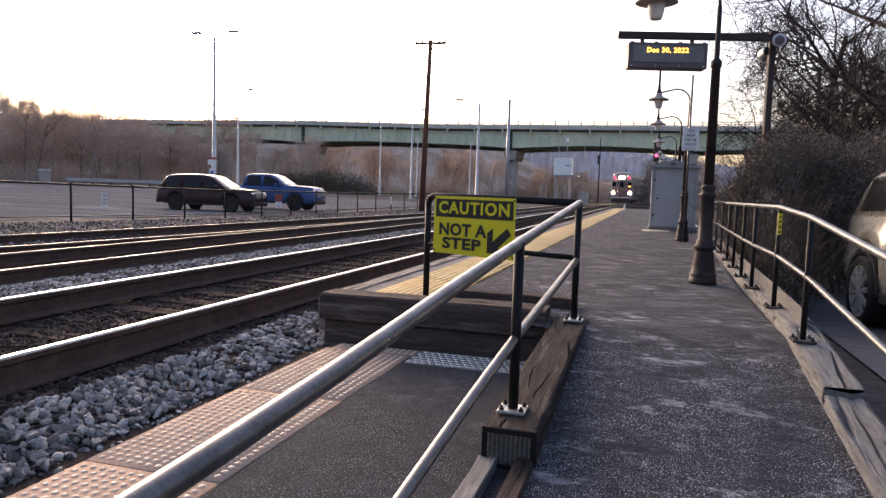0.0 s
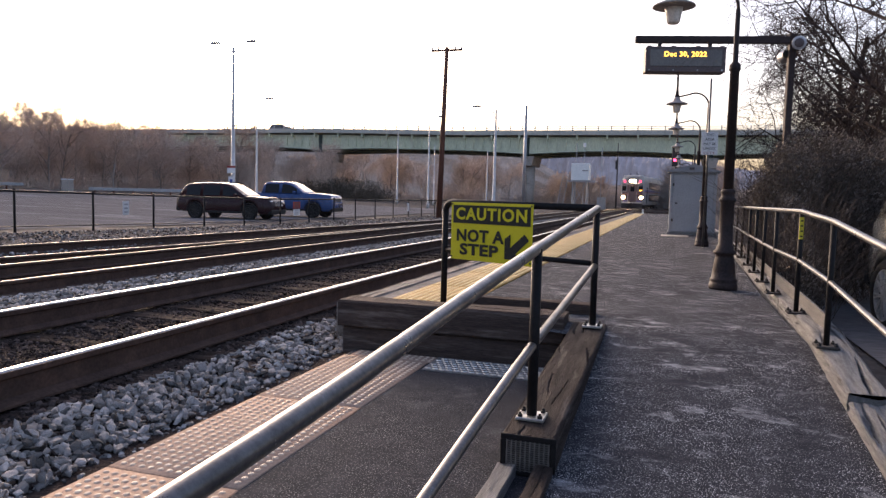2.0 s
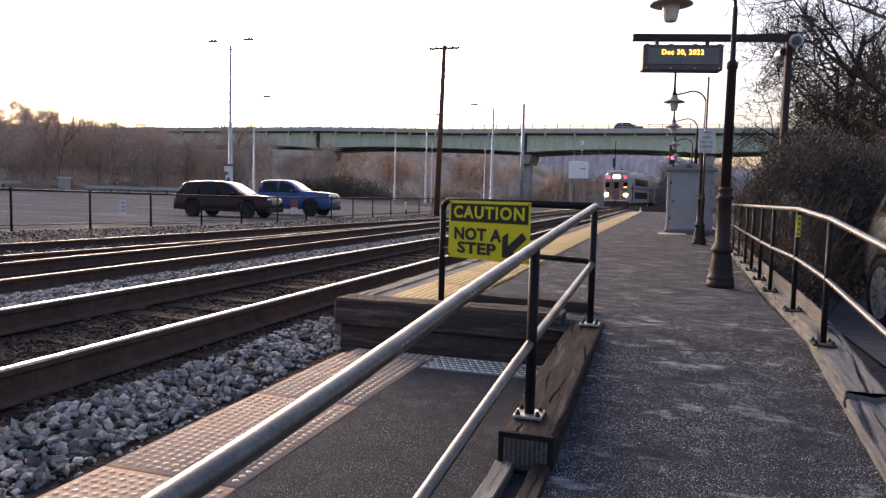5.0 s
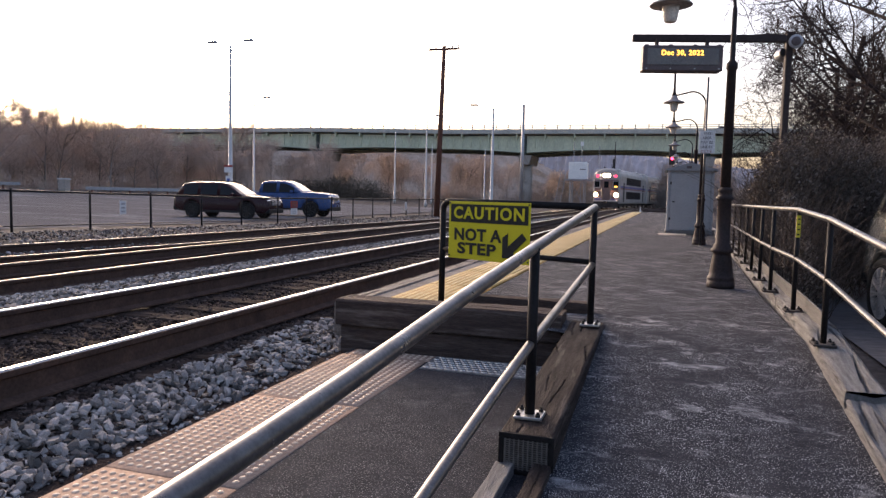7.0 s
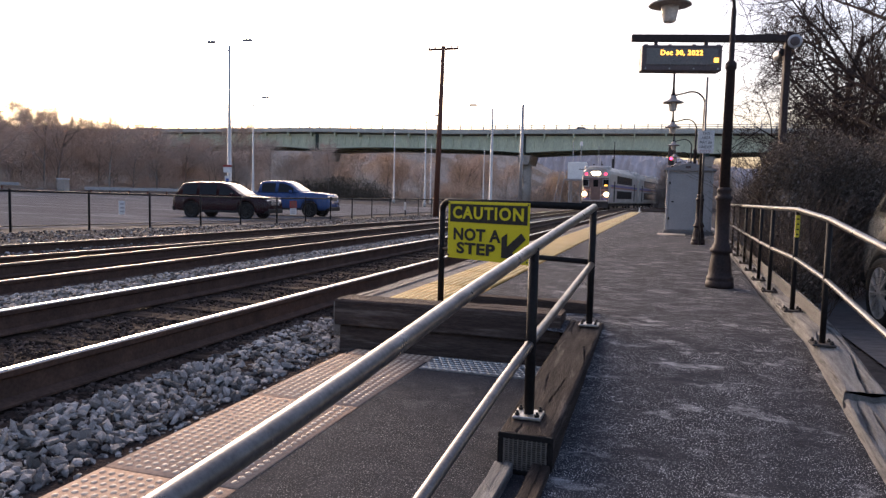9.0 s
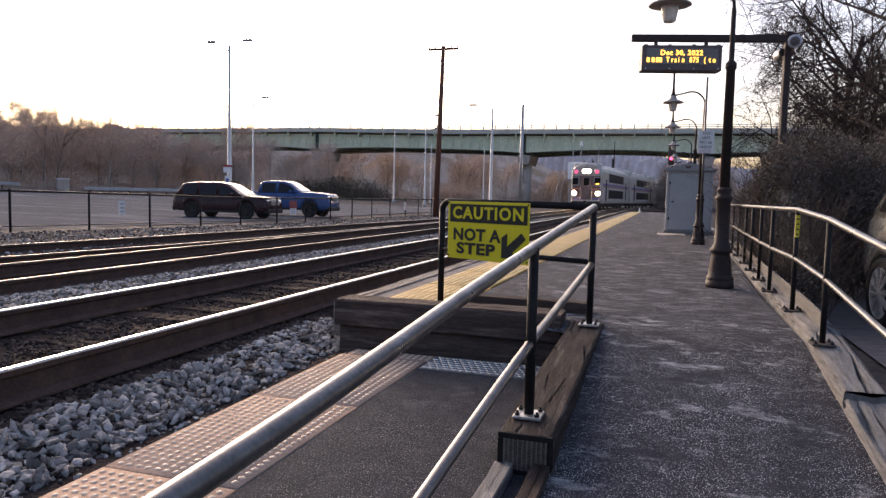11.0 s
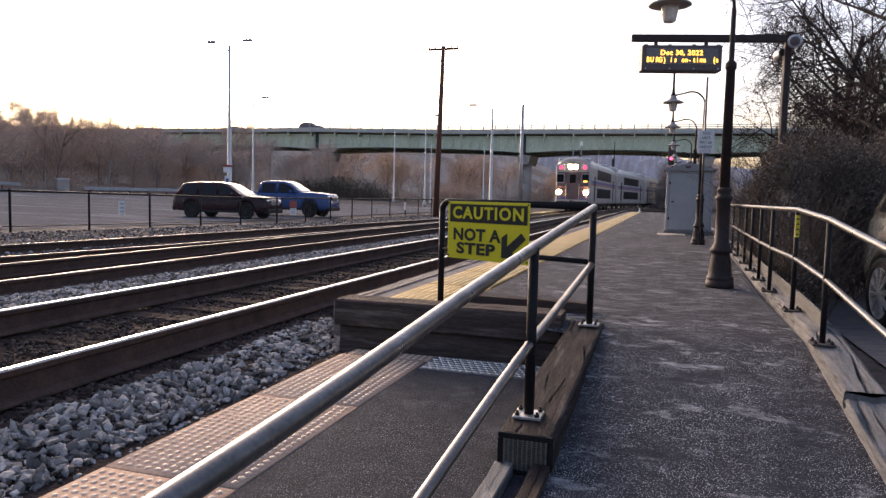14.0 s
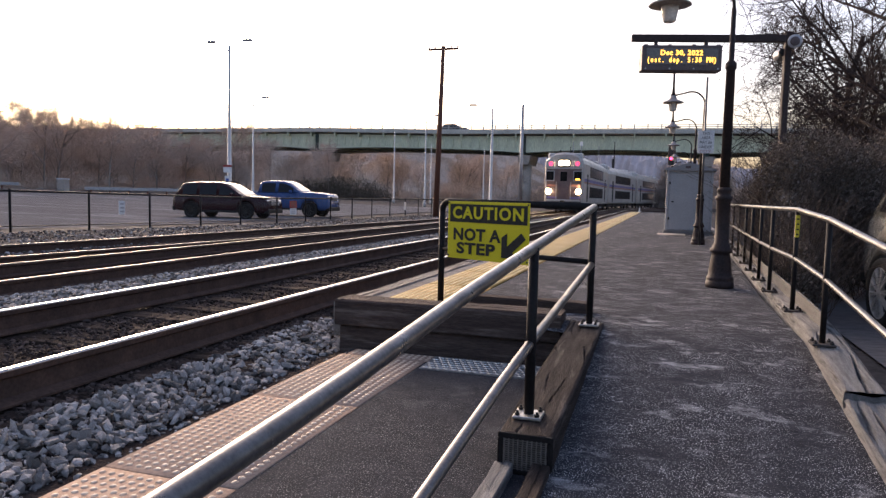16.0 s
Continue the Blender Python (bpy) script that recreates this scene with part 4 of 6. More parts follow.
def utility_pole(x, y, h, lean, label, arms=True):
    t = thing("utility_pole", label, "utility pole", (x, y, sag(x, y) - 0.2))
    part("shaft", rod(bmesh.new(), (0, 0, 0), (lean, 0, h), 0.19, 0.12, seg=12), M["wood_pole" if arms else "guard"], t, smooth=True)
    if arms:
        part("crossarm", boxes((lean - 1.0, lean + 1.0, -0.06, 0.06, h - 0.25, h - 0.13)), M["wood_pole"], t)
        for k in (-0.95, -0.55, 0.55, 0.95):
            part("insulator", lathe(bmesh.new(), [(0.05, 0), (0.06, 0.08), (0.03, 0.2)], 8, (lean + k, 0, h - 0.13)), M["guard"], t)


utility_pole(-13.85, 42.0, 10.9, 0.28, "red-brown wooden utility pole with a crossarm")
utility_pole(-12.9, 64.5, 10.2, 0.02, "bare grey-brown wooden pole", False)

# guardrail and utility cabinets at the lot's far side
for (ax, ay), (bx, by) in (((-63.8, 63.7), (-44.0, 69.8)), ((-84.0, 57.0), (-71.0, 61.4))):
    ln = math.hypot(bx - ax, by - ay)
    t = thing("guardrail", "grey steel guardrail at the back of the lot", "guardrail", (ax, ay, sag(ax, ay)), math.degrees(math.atan2(by - ay, bx - ax)), group="guardrails")
    part("beam", boxes((0, ln, -0.05, 0.03, 0.45, 0.80), bevel=0.02), M["guard"], t)
    for i in range(int(ln / 2.2)):
        part("post", boxes((0.6 + i * 2.2, 0.75 + i * 2.2, 0.03, 0.2, 0, 0.74)), M["wood_pole"], t)
t = thing("utility_cabinet", "pale concrete utility box by the trees", "cabinet", (-66.2, 63.0, sag(-66, 50)))
part("body", boxes((-0.5, 0.5, -0.4, 0.4, 0, 1.55), bevel=0.04), M["concrete"], t)
part("lid", boxes((-0.56, 0.56, -0.46, 0.46, 1.55, 1.66), bevel=0.02), M["sign_w"], t)


# ---- signal tower beside the tracks ----
def tower():
    t = thing("signal_cabin", "white equipment cabin on a steel stilt platform", "cabin", (-11.4, 97, -0.1))
    part("cabin", boxes((-1.25, 1.2, -1.1, 1.1, 3.95, 6.25), bevel=0.05), M["cabin"], t)
    part("platform_deck", boxes((-1.6, 2.1, -1.4, 1.4, 3.75, 3.93)), M["guard"], t)
    for x in (-1.0, 0.9):
        for y in (-1.0, 1.0):
            part("leg", rod(bmesh.new(), (x, y, 0), (x, y, 3.8), 0.09, seg=8), M["guard"], t)
    for a, c in ((-1.0, 0.9), (0.9, -1.0)):
        part("brace", rod(bmesh.new(), (a, -1.0, 0.3), (c, -1.0, 3.7), 0.045, seg=6), M["guard"], t)
    for q in range(2):
        part("ladder_rail", rod(bmesh.new(), (-3.2 + q * 0.75, -0.5, 0), (-2.4 + q * 0.75, -0.5, 4.7), 0.07, seg=6), M["guard"], t)
    for i in range(14):
        z = 0.3 + i * 0.3
        part("rung", rod(bmesh.new(), (-3.2 + 0.8 * z / 4.7, -0.5, z), (-2.45 + 0.8 * z / 4.7, -0.5, z), 0.03, seg=5), M["guard"], t)
    for x, h in ((-0.9, 9.2), (0.2, 8.8), (2.6, 8.6)):
        part("mast", rod(bmesh.new(), (x, 1.3, 0), (x, 1.3, h), 0.06, seg=6), M["guard"], t)
    part("camera_head", boxes((0.0, 0.4, 1.1, 1.5, 8.6, 9.2), bevel=0.05), M["cabin"], t)
    part("stripe", boxes((0.25, 1.05, -1.125, -1.105, 5.2, 5.3)), M["case"], t)
    for x in (2.0,):
        part("deck_rail", rod(bmesh.new(), (x, -1.3, 3.9), (x, -1.3, 5.0), 0.04, seg=6), M["guard"], t)
    s = thing("mast_antenna", "thin dark mast beside the track", "mast", (-7.6, 112, -0.1))
    part("mast", lathe(bmesh.new(), [(0.14, 0), (0.10, 5), (0.06, 10.3)], 8), M["steel_d"], s)
    part("collar", boxes((-0.32, 0.0, -0.15, 0.15, 6.2, 7.6), bevel=0.05), M["steel_d"], s)


tower()
t = thing("railway_signal", "dark railway signal mast showing red", "railway signal", (0.75, 75, -0.1))
part("mast", lathe(bmesh.new(), [(0.12, 0), (0.10, 6.5)], 8), M["steel_d"], t)
part("head", boxes((-0.45, 0.15, -0.25, 0.0, 4.9, 6.9), bevel=0.08), M["steel_d"], t)
part("red_lamp", lathe(bmesh.new(), [(0.15, -0.30), (0.15, -0.24)], 16, (-0.15, 0, 5.55), "y"), M["signal"], t, "lit red lamp")
t = thing("relay_case", "grey relay cabinet beside the tracks", "cabinet", (-8.8, 100, -0.1))
part("body", boxes((-0.6, 0.6, -0.4, 0.4, 0, 1.7), bevel=0.03), M["guard"], t)


# ---- bridge ----
def loft(rows, close=True):
    """Skin over rings of equal length, capped at both ends."""
    bm = bmesh.new()
    rings = [[bm.verts.new(p) for p in r] for r in rows]
    n = len(rings[0])
    for a, b in zip(rings, rings[1:]):
        for i in range(n if close else n - 1):
            bm.faces.new((a[i], a[(i + 1) % n], b[(i + 1) % n], b[i]))
    if close:
        bm.faces.new(rings[0][::-1])
        bm.faces.new(rings[-1])
    bmesh.ops.recalc_face_normals(bm, faces=bm.faces[:])
    return bm


def bridge_top(x):
    if x > -37:
        return 13.50 - 0.004 * (x + 37)
    return 14.05 - 0.0213 * (x + 62.8) if x > -62.8 else 14.05 - 0.004 * (x + 62.8)


PIERS = (-144.5, -104.1, -64.0, -23.6, 6.5)


def bridge():
    Y = 120.0
    t = thing("highway_bridge", "long green steel girder highway bridge on concrete piers", "bridge", (0, Y, 0), kind="structure")
    n = 320
    X = [-310 + 560 * i / n for i in range(n + 1)]

    def strip(name, y0, y1, lo, hi, material, label=""):
        v, f = [], []
        for x in X:
            a, c = lo(x), hi(x)
            v += [(x, y0, a), (x, y0, c), (x, y1, c), (x, y1, a)]
        for i in range(n):
            for q in range(4):
                f.append((i * 4 + q, i * 4 + (q + 1) % 4, i * 4 + 4 + (q + 1) % 4, i * 4 + 4 + q))
        f += [(3, 2, 1, 0), (n * 4, n * 4 + 1, n * 4 + 2, n * 4 + 3)]
        return raw(name, v, f, material, t, label)

    def haunch(x):
        i = min(range(len(PIERS)), key=lambda k: abs(PIERS[k] - x))
        d = abs(PIERS[i] - x)
        return 1.95 + 0.60 * max(0, 1 - d / 14) ** 1.6

    strip("deck", -0.6, 14, lambda x: bridge_top(x) - 1.25, lambda x: bridge_top(x) - 0.70, M["deck"], "concrete deck edge")
    for y in (0.4, 4.5, 8.8, 13):
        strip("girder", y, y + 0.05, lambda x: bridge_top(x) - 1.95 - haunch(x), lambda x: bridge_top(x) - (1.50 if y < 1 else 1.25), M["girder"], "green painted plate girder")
        strip("bottom_flange", y - 0.25, y + 0.3, lambda x: bridge_top(x) - 2.02 - haunch(x), lambda x: bridge_top(x) - 1.95 - haunch(x), M["girder_d"])
    # flange coloured dark to give the shadow line under the deck overhang
    strip("top_flange", 0.1, 0.7, lambda x: bridge_top(x) - 1.52, lambda x: bridge_top(x) - 1.46, M["girder_d"])
    for drop in (0.0, 0.30, 0.58):
        strip("parapet_rail", -0.43, -0.37, lambda x: bridge_top(x) + 0.22 - drop - 0.10, lambda x: bridge_top(x) + 0.22 - drop, M["guard"])
    strip("kerb", -0.55, -0.2, lambda x: bridge_top(x) - 0.70, lambda x: bridge_top(x) - 0.50, M["deck"])
    strip("parapet_rail", 13.5, 13.6, lambda x: bridge_top(x) + 0.1, lambda x: bridge_top(x) + 0.2, M["guard"])
    strip("kerb", 13.3, 13.7, lambda x: bridge_top(x) - 0.70, lambda x: bridge_top(x) - 0.50, M["deck"])
    # stiffeners, brackets and rail posts
    first = None
    for i in range(170):
        x = -205 + i * 1.65
        if first is None:
            first = part("stiffener", boxes((-0.06, 0.06, 0.22, 0.39, -1.9, 0.0)), M["girder"], t)
            ob = first
        else:
            ob = new("stiffener", first.data)
            ob.parent = t
        ob.location = (x, 0, bridge_top(x) - 1.85)
    first = None
    for i in range(130):
        x = -205 + i * 2.15
        if first is None:
            first = ob = part("rail_post", boxes((-0.075, 0.075, -0.48, -0.32, -0.6, 0.34)), M["guard"], t)
        else:
            ob = new("rail_post", first.data)
            ob.parent = t
        ob.location = (x, 0, bridge_top(x))
    first = None
    for i in range(56):
        x = -205 + i * 5.0
        if first is None:
            first = ob = part("bracket", boxes((-0.12, 0.12, -0.5, 0.38, -0.75, 0.0)), M["girder"], t)
        else:
            ob = new("bracket", first.data)
            ob.parent = t
        ob.location = (x, 0, bridge_top(x) - 1.25)
    for px in PIERS:
        z = bridge_top(px) - 4.9
        pr = part("pier", loft([[(px + a * kx, 0.2 + c, zz) for a, c in ((-0.8, 0), (0.8, 0), (0.8, 8), (-0.8, 8))] for kx, zz in ((1.0, z - 1.6), (1.5, z))]), M["concrete"], t, "concrete pier cap")
        part("column", rod(bmesh.new(), (px, 2.6, -1), (px, 2.6, z - 1.5), 1.02, seg=22), M["concrete"], pr, smooth=True)
        part("girder_splice", boxes((px - 0.3, px + 0.3, 0.15, 0.42, z + 0.05, z + 3.3)), M["girder_d"], t)


bridge()


# ---- vehicles ----
def lerp(table, y):
    for (a, p), (b, q) in zip(table, table[1:]):
        if y <= b:
            k = max(0, min(1, (y - a) / (b - a)))
            return p + (q - p) * k
    return table[-1][1]


def wheel(parent, x, y, r, w, rim, spokes=20):
    s = 1 if x > 0 else -1
    wl = new("wheel")
    wl.parent = parent
    wl.location = (x, y, r)
    part("tyre", lathe(bmesh.new(), [(r * 0.74, -w / 2 + 0.01), (r * 0.80, -w / 2), (r * 0.94, -w / 2), (r, -w / 2 + 0.03), (r, w / 2 - 0.03), (r * 0.94, w / 2), (r * 0.80, w / 2), (r * 0.74, w / 2 - 0.01)], 28, axis="x", caps=False), M["tyre"], wl, smooth=True)
    bm = bmesh.new()
    lathe(bm, [(r * 0.755, -w * 0.4), (r * 0.755, s * w * 0.46), (r * 0.70, s * w * 0.44), (r * 0.68, s * w * 0.2)], 28, axis="x", caps=False)
    for k in range(spokes):
        a = 2 * math.pi * k / spokes
        box(bm, s * w * 0.42 - 0.012, s * w * 0.42 + 0.012, -0.008, 0.008, r * 0.12, r * 0.71, m=Matrix.Rotation(a + (0.08 if k % 2 else -0.08), 4, "X"))
    lathe(bm, [(r * 0.17, s * w * 0.2), (r * 0.17, s * w * 0.46), (r * 0.05, s * w * 0.48)], 12, axis="x")
    part("rim", bm, rim, wl)
    part("brake_disc", lathe(bmesh.new(), [(r * 0.68, -0.008), (r * 0.68, 0.008)], 20, (s * w * 0.22, 0, 0), "x"), M["trim"], wl)
    return wl


def vehicle(name, label, paint, kind, at, turn, rim="rim", group=""):
    """A car, its nose towards +y. kind: suv, crossover, pickup or saloon."""
    t = thing(name, label, "car" if kind != "pickup" else "pickup truck", at, turn, group)
    if kind in ("suv", "crossover"):
        L, W, r, axle = 5.0, 1.96, 0.37, 1.43
        belt = [(-2.5, 1.00), (-2.40, 1.10), (-1.0, 1.12), (1.0, 1.10), (1.2, 1.13), (1.9, 1.10), (2.25, 1.05), (2.42, 0.97), (2.5, 0.80)]
        roof = [(-2.40, 1.12), (-2.20, 1.48), (-2.02, 1.69), (-1.85, 1.73), (-1.0, 1.78), (-0.1, 1.77), (0.28, 1.70), (1.18, 1.14)]
        low = [(-2.5, 0.45), (-2.2, 0.34), (2.2, 0.30), (2.5, 0.36)]
        pillars = (-1.98, -1.16, -1.06, -0.12, -0.02, 0.86)
    elif kind == "pickup":
        L, W, r, axle = 5.8, 2.0, 0.41, 1.82
        belt = [(-2.9, 1.30), (1.0, 1.30), (1.25, 1.36), (2.0, 1.34), (2.72, 1.27), (2.84, 1.20), (2.9, 0.85)]
        roof = [(-1.22, 1.32), (-1.14, 1.80), (-1.02, 1.92), (-0.7, 1.96), (0.2, 1.96), (0.50, 1.88), (1.24, 1.38)]
        low = [(-2.9, 0.55), (-2.5, 0.42), (2.5, 0.38), (2.9, 0.42)]
        pillars = (-1.02, -0.16, -0.04, 0.90)
    else:
        L, W, r, axle = 4.7, 1.82, 0.33, 1.35
        belt = [(-2.35, 0.85), (-2.2, 0.98), (-1.6, 1.0), (0.9, 0.95), (1.9, 0.86), (2.25, 0.72), (2.35, 0.55)]
        roof = [(-1.75, 1.0), (-1.0, 1.38), (-0.5, 1.46), (0.1, 1.43), (1.05, 0.97)]
        low = [(-2.35, 0.42), (-2.0, 0.28), (2.0, 0.26), (2.35, 0.34)]
        pillars = (-1.2, -0.4, -0.32, 0.7)
    if kind == "crossover":   # higher shoulder, lower roof
        belt, roof = [(y, z + 0.075) for y, z in belt], [(y, z - 0.055 if z > 1.3 else z + 0.075) for y, z in roof]
    ys = sorted({round(-L / 2 + L * i / 44, 4) for i in range(45)} | {round(k * axle + (r + 0.07) * math.sin(math.pi * i / 16), 4) for k in (-1, 1) for i in range(-8, 9)})

    def half(y):
        e = abs(y) / (L / 2)
        return W / 2 * (1 - 0.13 * e ** 6 - 0.03 * e ** 2)

    def ring(y):
        w, b, z0 = half(y), lerp(belt, y), lerp(low, y)
        d = abs(abs(y) - axle)
        if d < r + 0.07:   # open wheel arch
            z0 = max(z0, r + math.sqrt((r + 0.07) ** 2 - d * d))
        up = [(w * 0.90, z0), (w * 0.985, z0 + 0.10), (w, z0 + 0.3 * (b - z0)), (w * 0.985, z0 + 0.62 * (b - z0)), (w * 0.975, z0 + 0.66 * (b - z0)), (w * 0.95, b - 0.05), (w * 0.90, b), (w * 0.45, b + 0.012)]
        return [(x, y, z) for x, z in up] + [(-x, y, z) for x, z in up[::-1]]

    body = part("body", loft([ring(y) for y in ys]), paint, t, smooth=True)
    y0, y1 = roof[0][0], roof[-1][0]
    gy = sorted({y0 + (y1 - y0) * i / 24 for i in range(25)} | set(pillars))

    def gring(y, out=0.0):
        w, b, z1 = half(y) * 0.93 + out, lerp(belt, y) - 0.02, lerp(roof, y)
        k = max(0.0, z1 - b)
        wr = w - 0.26 * k - 0.02
        return w, b, wr, z1

    rows = []
    for y in gy:
        w, b, wr, z1 = gring(y)
        up = [(w, b), (w - (w - wr) * 0.85, b + (z1 - b) * 0.86), (wr - 0.04, b + (z1 - b) * 0.96), (wr * 0.6, z1)]
        rows.append([(x, y, z) for x, z in up] + [(-x, y, z) for x, z in up[::-1]])
    part("cabin", loft(rows), paint, t, smooth=True)
    # side glass between the pillars
    edges = [(pillars[i], pillars[i + 1]) for i in range(0, len(pillars) - 1) if pillars[i + 1] - pillars[i] > 0.2]
    for a, b_ in edges:
        for s in (-1, 1):
            bm = bmesh.new()
            q = []
            for i in range(7):
                y = a + 0.03 + (b_ - a - 0.06) * i / 6
                w, b, wr, z1 = gring(y, 0.006)
                h = 0.80 * (z1 - b)
                q.append(((w - (w - wr) * 0.04, y, b + 0.05), (w - (w - wr) * 0.85 * h / (0.86 * max(0.01, z1 - b)), y, b + max(0.06, h))))
            V = [[bm.verts.new((s * x, y, z)) for x, y, z in p] for p in q]
            for p, n in zip(V, V[1:]):
                bm.faces.new((p[0], n[0], n[1], p[1]))
            bmesh.ops.recalc_face_normals(bm, faces=bm.faces[:])
            part("side_window", bm, M["glass"], t, "dark tinted glass")
    # windscreen and rear glass, laid on the slopes
    for (ya, yb), nm in (((roof[-2][0] + 0.06, roof[-1][0] - 0.05), "windscreen"), ((roof[0][0] + 0.03, roof[1][0] + 0.06), "rear_window")):
        bm = bmesh.new()
        V = []
        for i in range(5):
            y = ya + (yb - ya) * i / 4
            w, b, wr, z1 = gring(y)
            g = 0.012 if nm == "windscreen" else -0.012
            V.append([bm.verts.new((s * wr * 0.58, y + g, z1 + 0.006)) for s in (-1, -0.4, 0.4, 1)])
        for p, n in zip(V, V[1:]):
            for i in range(3):
                bm.faces.new((p[i], p[i + 1], n[i + 1], n[i]))
        bmesh.ops.recalc_face_normals(bm, faces=bm.faces[:])
        part(nm, bm, M["screen_glass"], t, "dark glass reflecting the sky")
    for s in (-1, 1):
        for y in (-axle, axle):
            wheel(t, s * (half(y) - 0.080), y, r, 0.235, M[rim])
            bm = bmesh.new()
            lathe(bm, [(r + 0.045, 0.0), (r + 0.085, 0.0), (r + 0.085, 0.02), (r + 0.045, 0.02)], 28, (s * (half(y) + 0.002) - 0.01, y, r), "x", caps=False)
            bmesh.ops.delete(bm, geom=[v for v in bm.verts if v.co.z < 0.30], context="VERTS")
            part("wheel_arch", bm, M["trim"], t)
        zb = lerp(belt, L / 2 - 0.25) - 0.17
        part("headlight", boxes((s * 0.62 - 0.17, s * 0.62 + 0.17, L / 2 - 0.24, L / 2 - 0.055, zb - 0.06, zb + 0.07), bevel=0.03), M["lens"], t, "clear headlight")
        zt = lerp(belt, -L / 2 + 0.2) - 0.16
        part("tail_light", boxes((s * (W / 2 - 0.32) - 0.09, s * (W / 2 - 0.32) + 0.09, -L / 2 - 0.005, -L / 2 + 0.22, zt - 0.10, zt + 0.14), bevel=0.02), M["red_lens"], t, "red tail light")
        m = part("mirror", boxes((s * (W / 2 + 0.06) - 0.11, s * (W / 2 + 0.06) + 0.11, pillars[-1] - 0.18, pillars[-1] - 0.05, lerp(belt, 0.8) + 0.0, lerp(belt, 0.8) + 0.15), bevel=0.03), paint, t)
        part("sill", boxes((s * (W / 2 - 0.06) - 0.03, s * (W / 2 - 0.06) + 0.05, -axle + r + 0.1, axle - r - 0.1, lerp(low, 0) - 0.01, lerp(low, 0) + 0.10), bevel=0.015), M["trim"], t)
        for y in (-0.35, 0.62):
            part("door_handle", boxes((s * (W / 2 - 0.03) - 0.02, s * (W / 2 - 0.03) + 0.02, y - 0.1, y + 0.1, lerp(belt, 0) - 0.19, lerp(belt, 0) - 0.16), bevel=0.008), M["trim"], t)
        for y in (pillars[0] - 0.02 if kind == "pickup" else -1.10, (pillars[2] + pillars[1]) / 2 if kind == "pickup" else -0.07, pillars[-1] + 0.12):
            bm = bmesh.new()   # shut line of a door
            q = [bm.verts.new((s * (half(y) * c + 0.003), y + e, lerp(low, y) + 0.12 + (lerp(belt, y) - lerp(low, y) - 0.16) * g)) for e in (-0.006, 0.006) for c, g in ((0.985, 0.0), (1.0, 0.25), (0.985, 0.58), (0.955, 1.0))]
            for k in range(3):
                bm.faces.new((q[k], q[k + 1], q[k + 5], q[k + 4]))
            part("door_gap", bm, M["trim"], t)
    zb = lerp(belt, L / 2 - 0.1)
    for k in range(3):
        part("grille_bar", boxes((-0.44, 0.44, L / 2 - 0.02, L / 2 + 0.022, zb - 0.28 + k * 0.07, zb - 0.25 + k * 0.07), bevel=0.006), M["lens"], t, "bright grille bar")
    part("grille", boxes((-0.45, 0.45, L / 2 - 0.06, L / 2 + 0.012, zb - 0.30, zb - 0.08), bevel=0.02), M["trim"], t)
    part("front_bumper", boxes((-W * 0.42, W * 0.42, L / 2 - 0.20, L / 2 + 0.03, lerp(low, 2.3) - 0.02, lerp(low, 2.3) + 0.22), bevel=0.05), M["trim"], t)
    part("rear_bumper", boxes((-W * 0.43, W * 0.43, -L / 2 - 0.05, -L / 2 + 0.15, lerp(low, -2.3) - 0.02, lerp(low, -2.3) + 0.22), bevel=0.05), M["trim"], t)
    if kind == "suv":
        for s in (-1, 1):
            part("roof_rail", tube(bmesh.new(), [(s * 0.60, -1.75, 1.74), (s * 0.60, -1.6, 1.80), (s * 0.60, 0.1, 1.81), (s * 0.60, 0.3, 1.74)], 0.018, 6), M["trim"], t)
    if kind == "pickup":
        part("bed_floor", boxes((-0.8, 0.8, -2.75, -1.2, 1.312, 1.318)), M["trim"], t)
    return t


def bearing(x0, y0, x1, y1):
    return math.degrees(math.atan2(y1 - y0, x1 - x0)) - 90


lot_z = -0.19
vehicle("suv", "dark maroon-black SUV parked in the lot behind the fence", M["car_black"], "suv", (-20.46, 29.3, lot_z - 0.04), -84, "rim_d")
vehicle("pickup_truck", "bright blue crew-cab pickup parked in the lot", M["car_blue"], "pickup", (-20.15, 34.2, lot_z - 0.03), -84, "rim_d")
vehicle("parked_suv", "champagne-grey SUV with bright spoked wheels parked beside the platform", M["car_tan"], "crossover", (3.27, 6.85, -0.175), 183.5, "rim")
CARS = [vehicle("bridge_car", "dark car crossing the highway bridge", M["car_grey"], "suv", (0, 123, 13), -90, "rim_d", "bridge traffic"),
        vehicle("bridge_car", "dark car crossing the highway bridge the other way", M["car_black"], "saloon", (0, 128, 13), 90, "rim_d", "bridge traffic"),
        vehicle("bridge_car", "dark grey car following across the bridge", M["car_grey"], "suv", (0, 123, 13), -90, "rim_d", "bridge traffic")]


# ---- train ----
CAR_LEN = 20.0


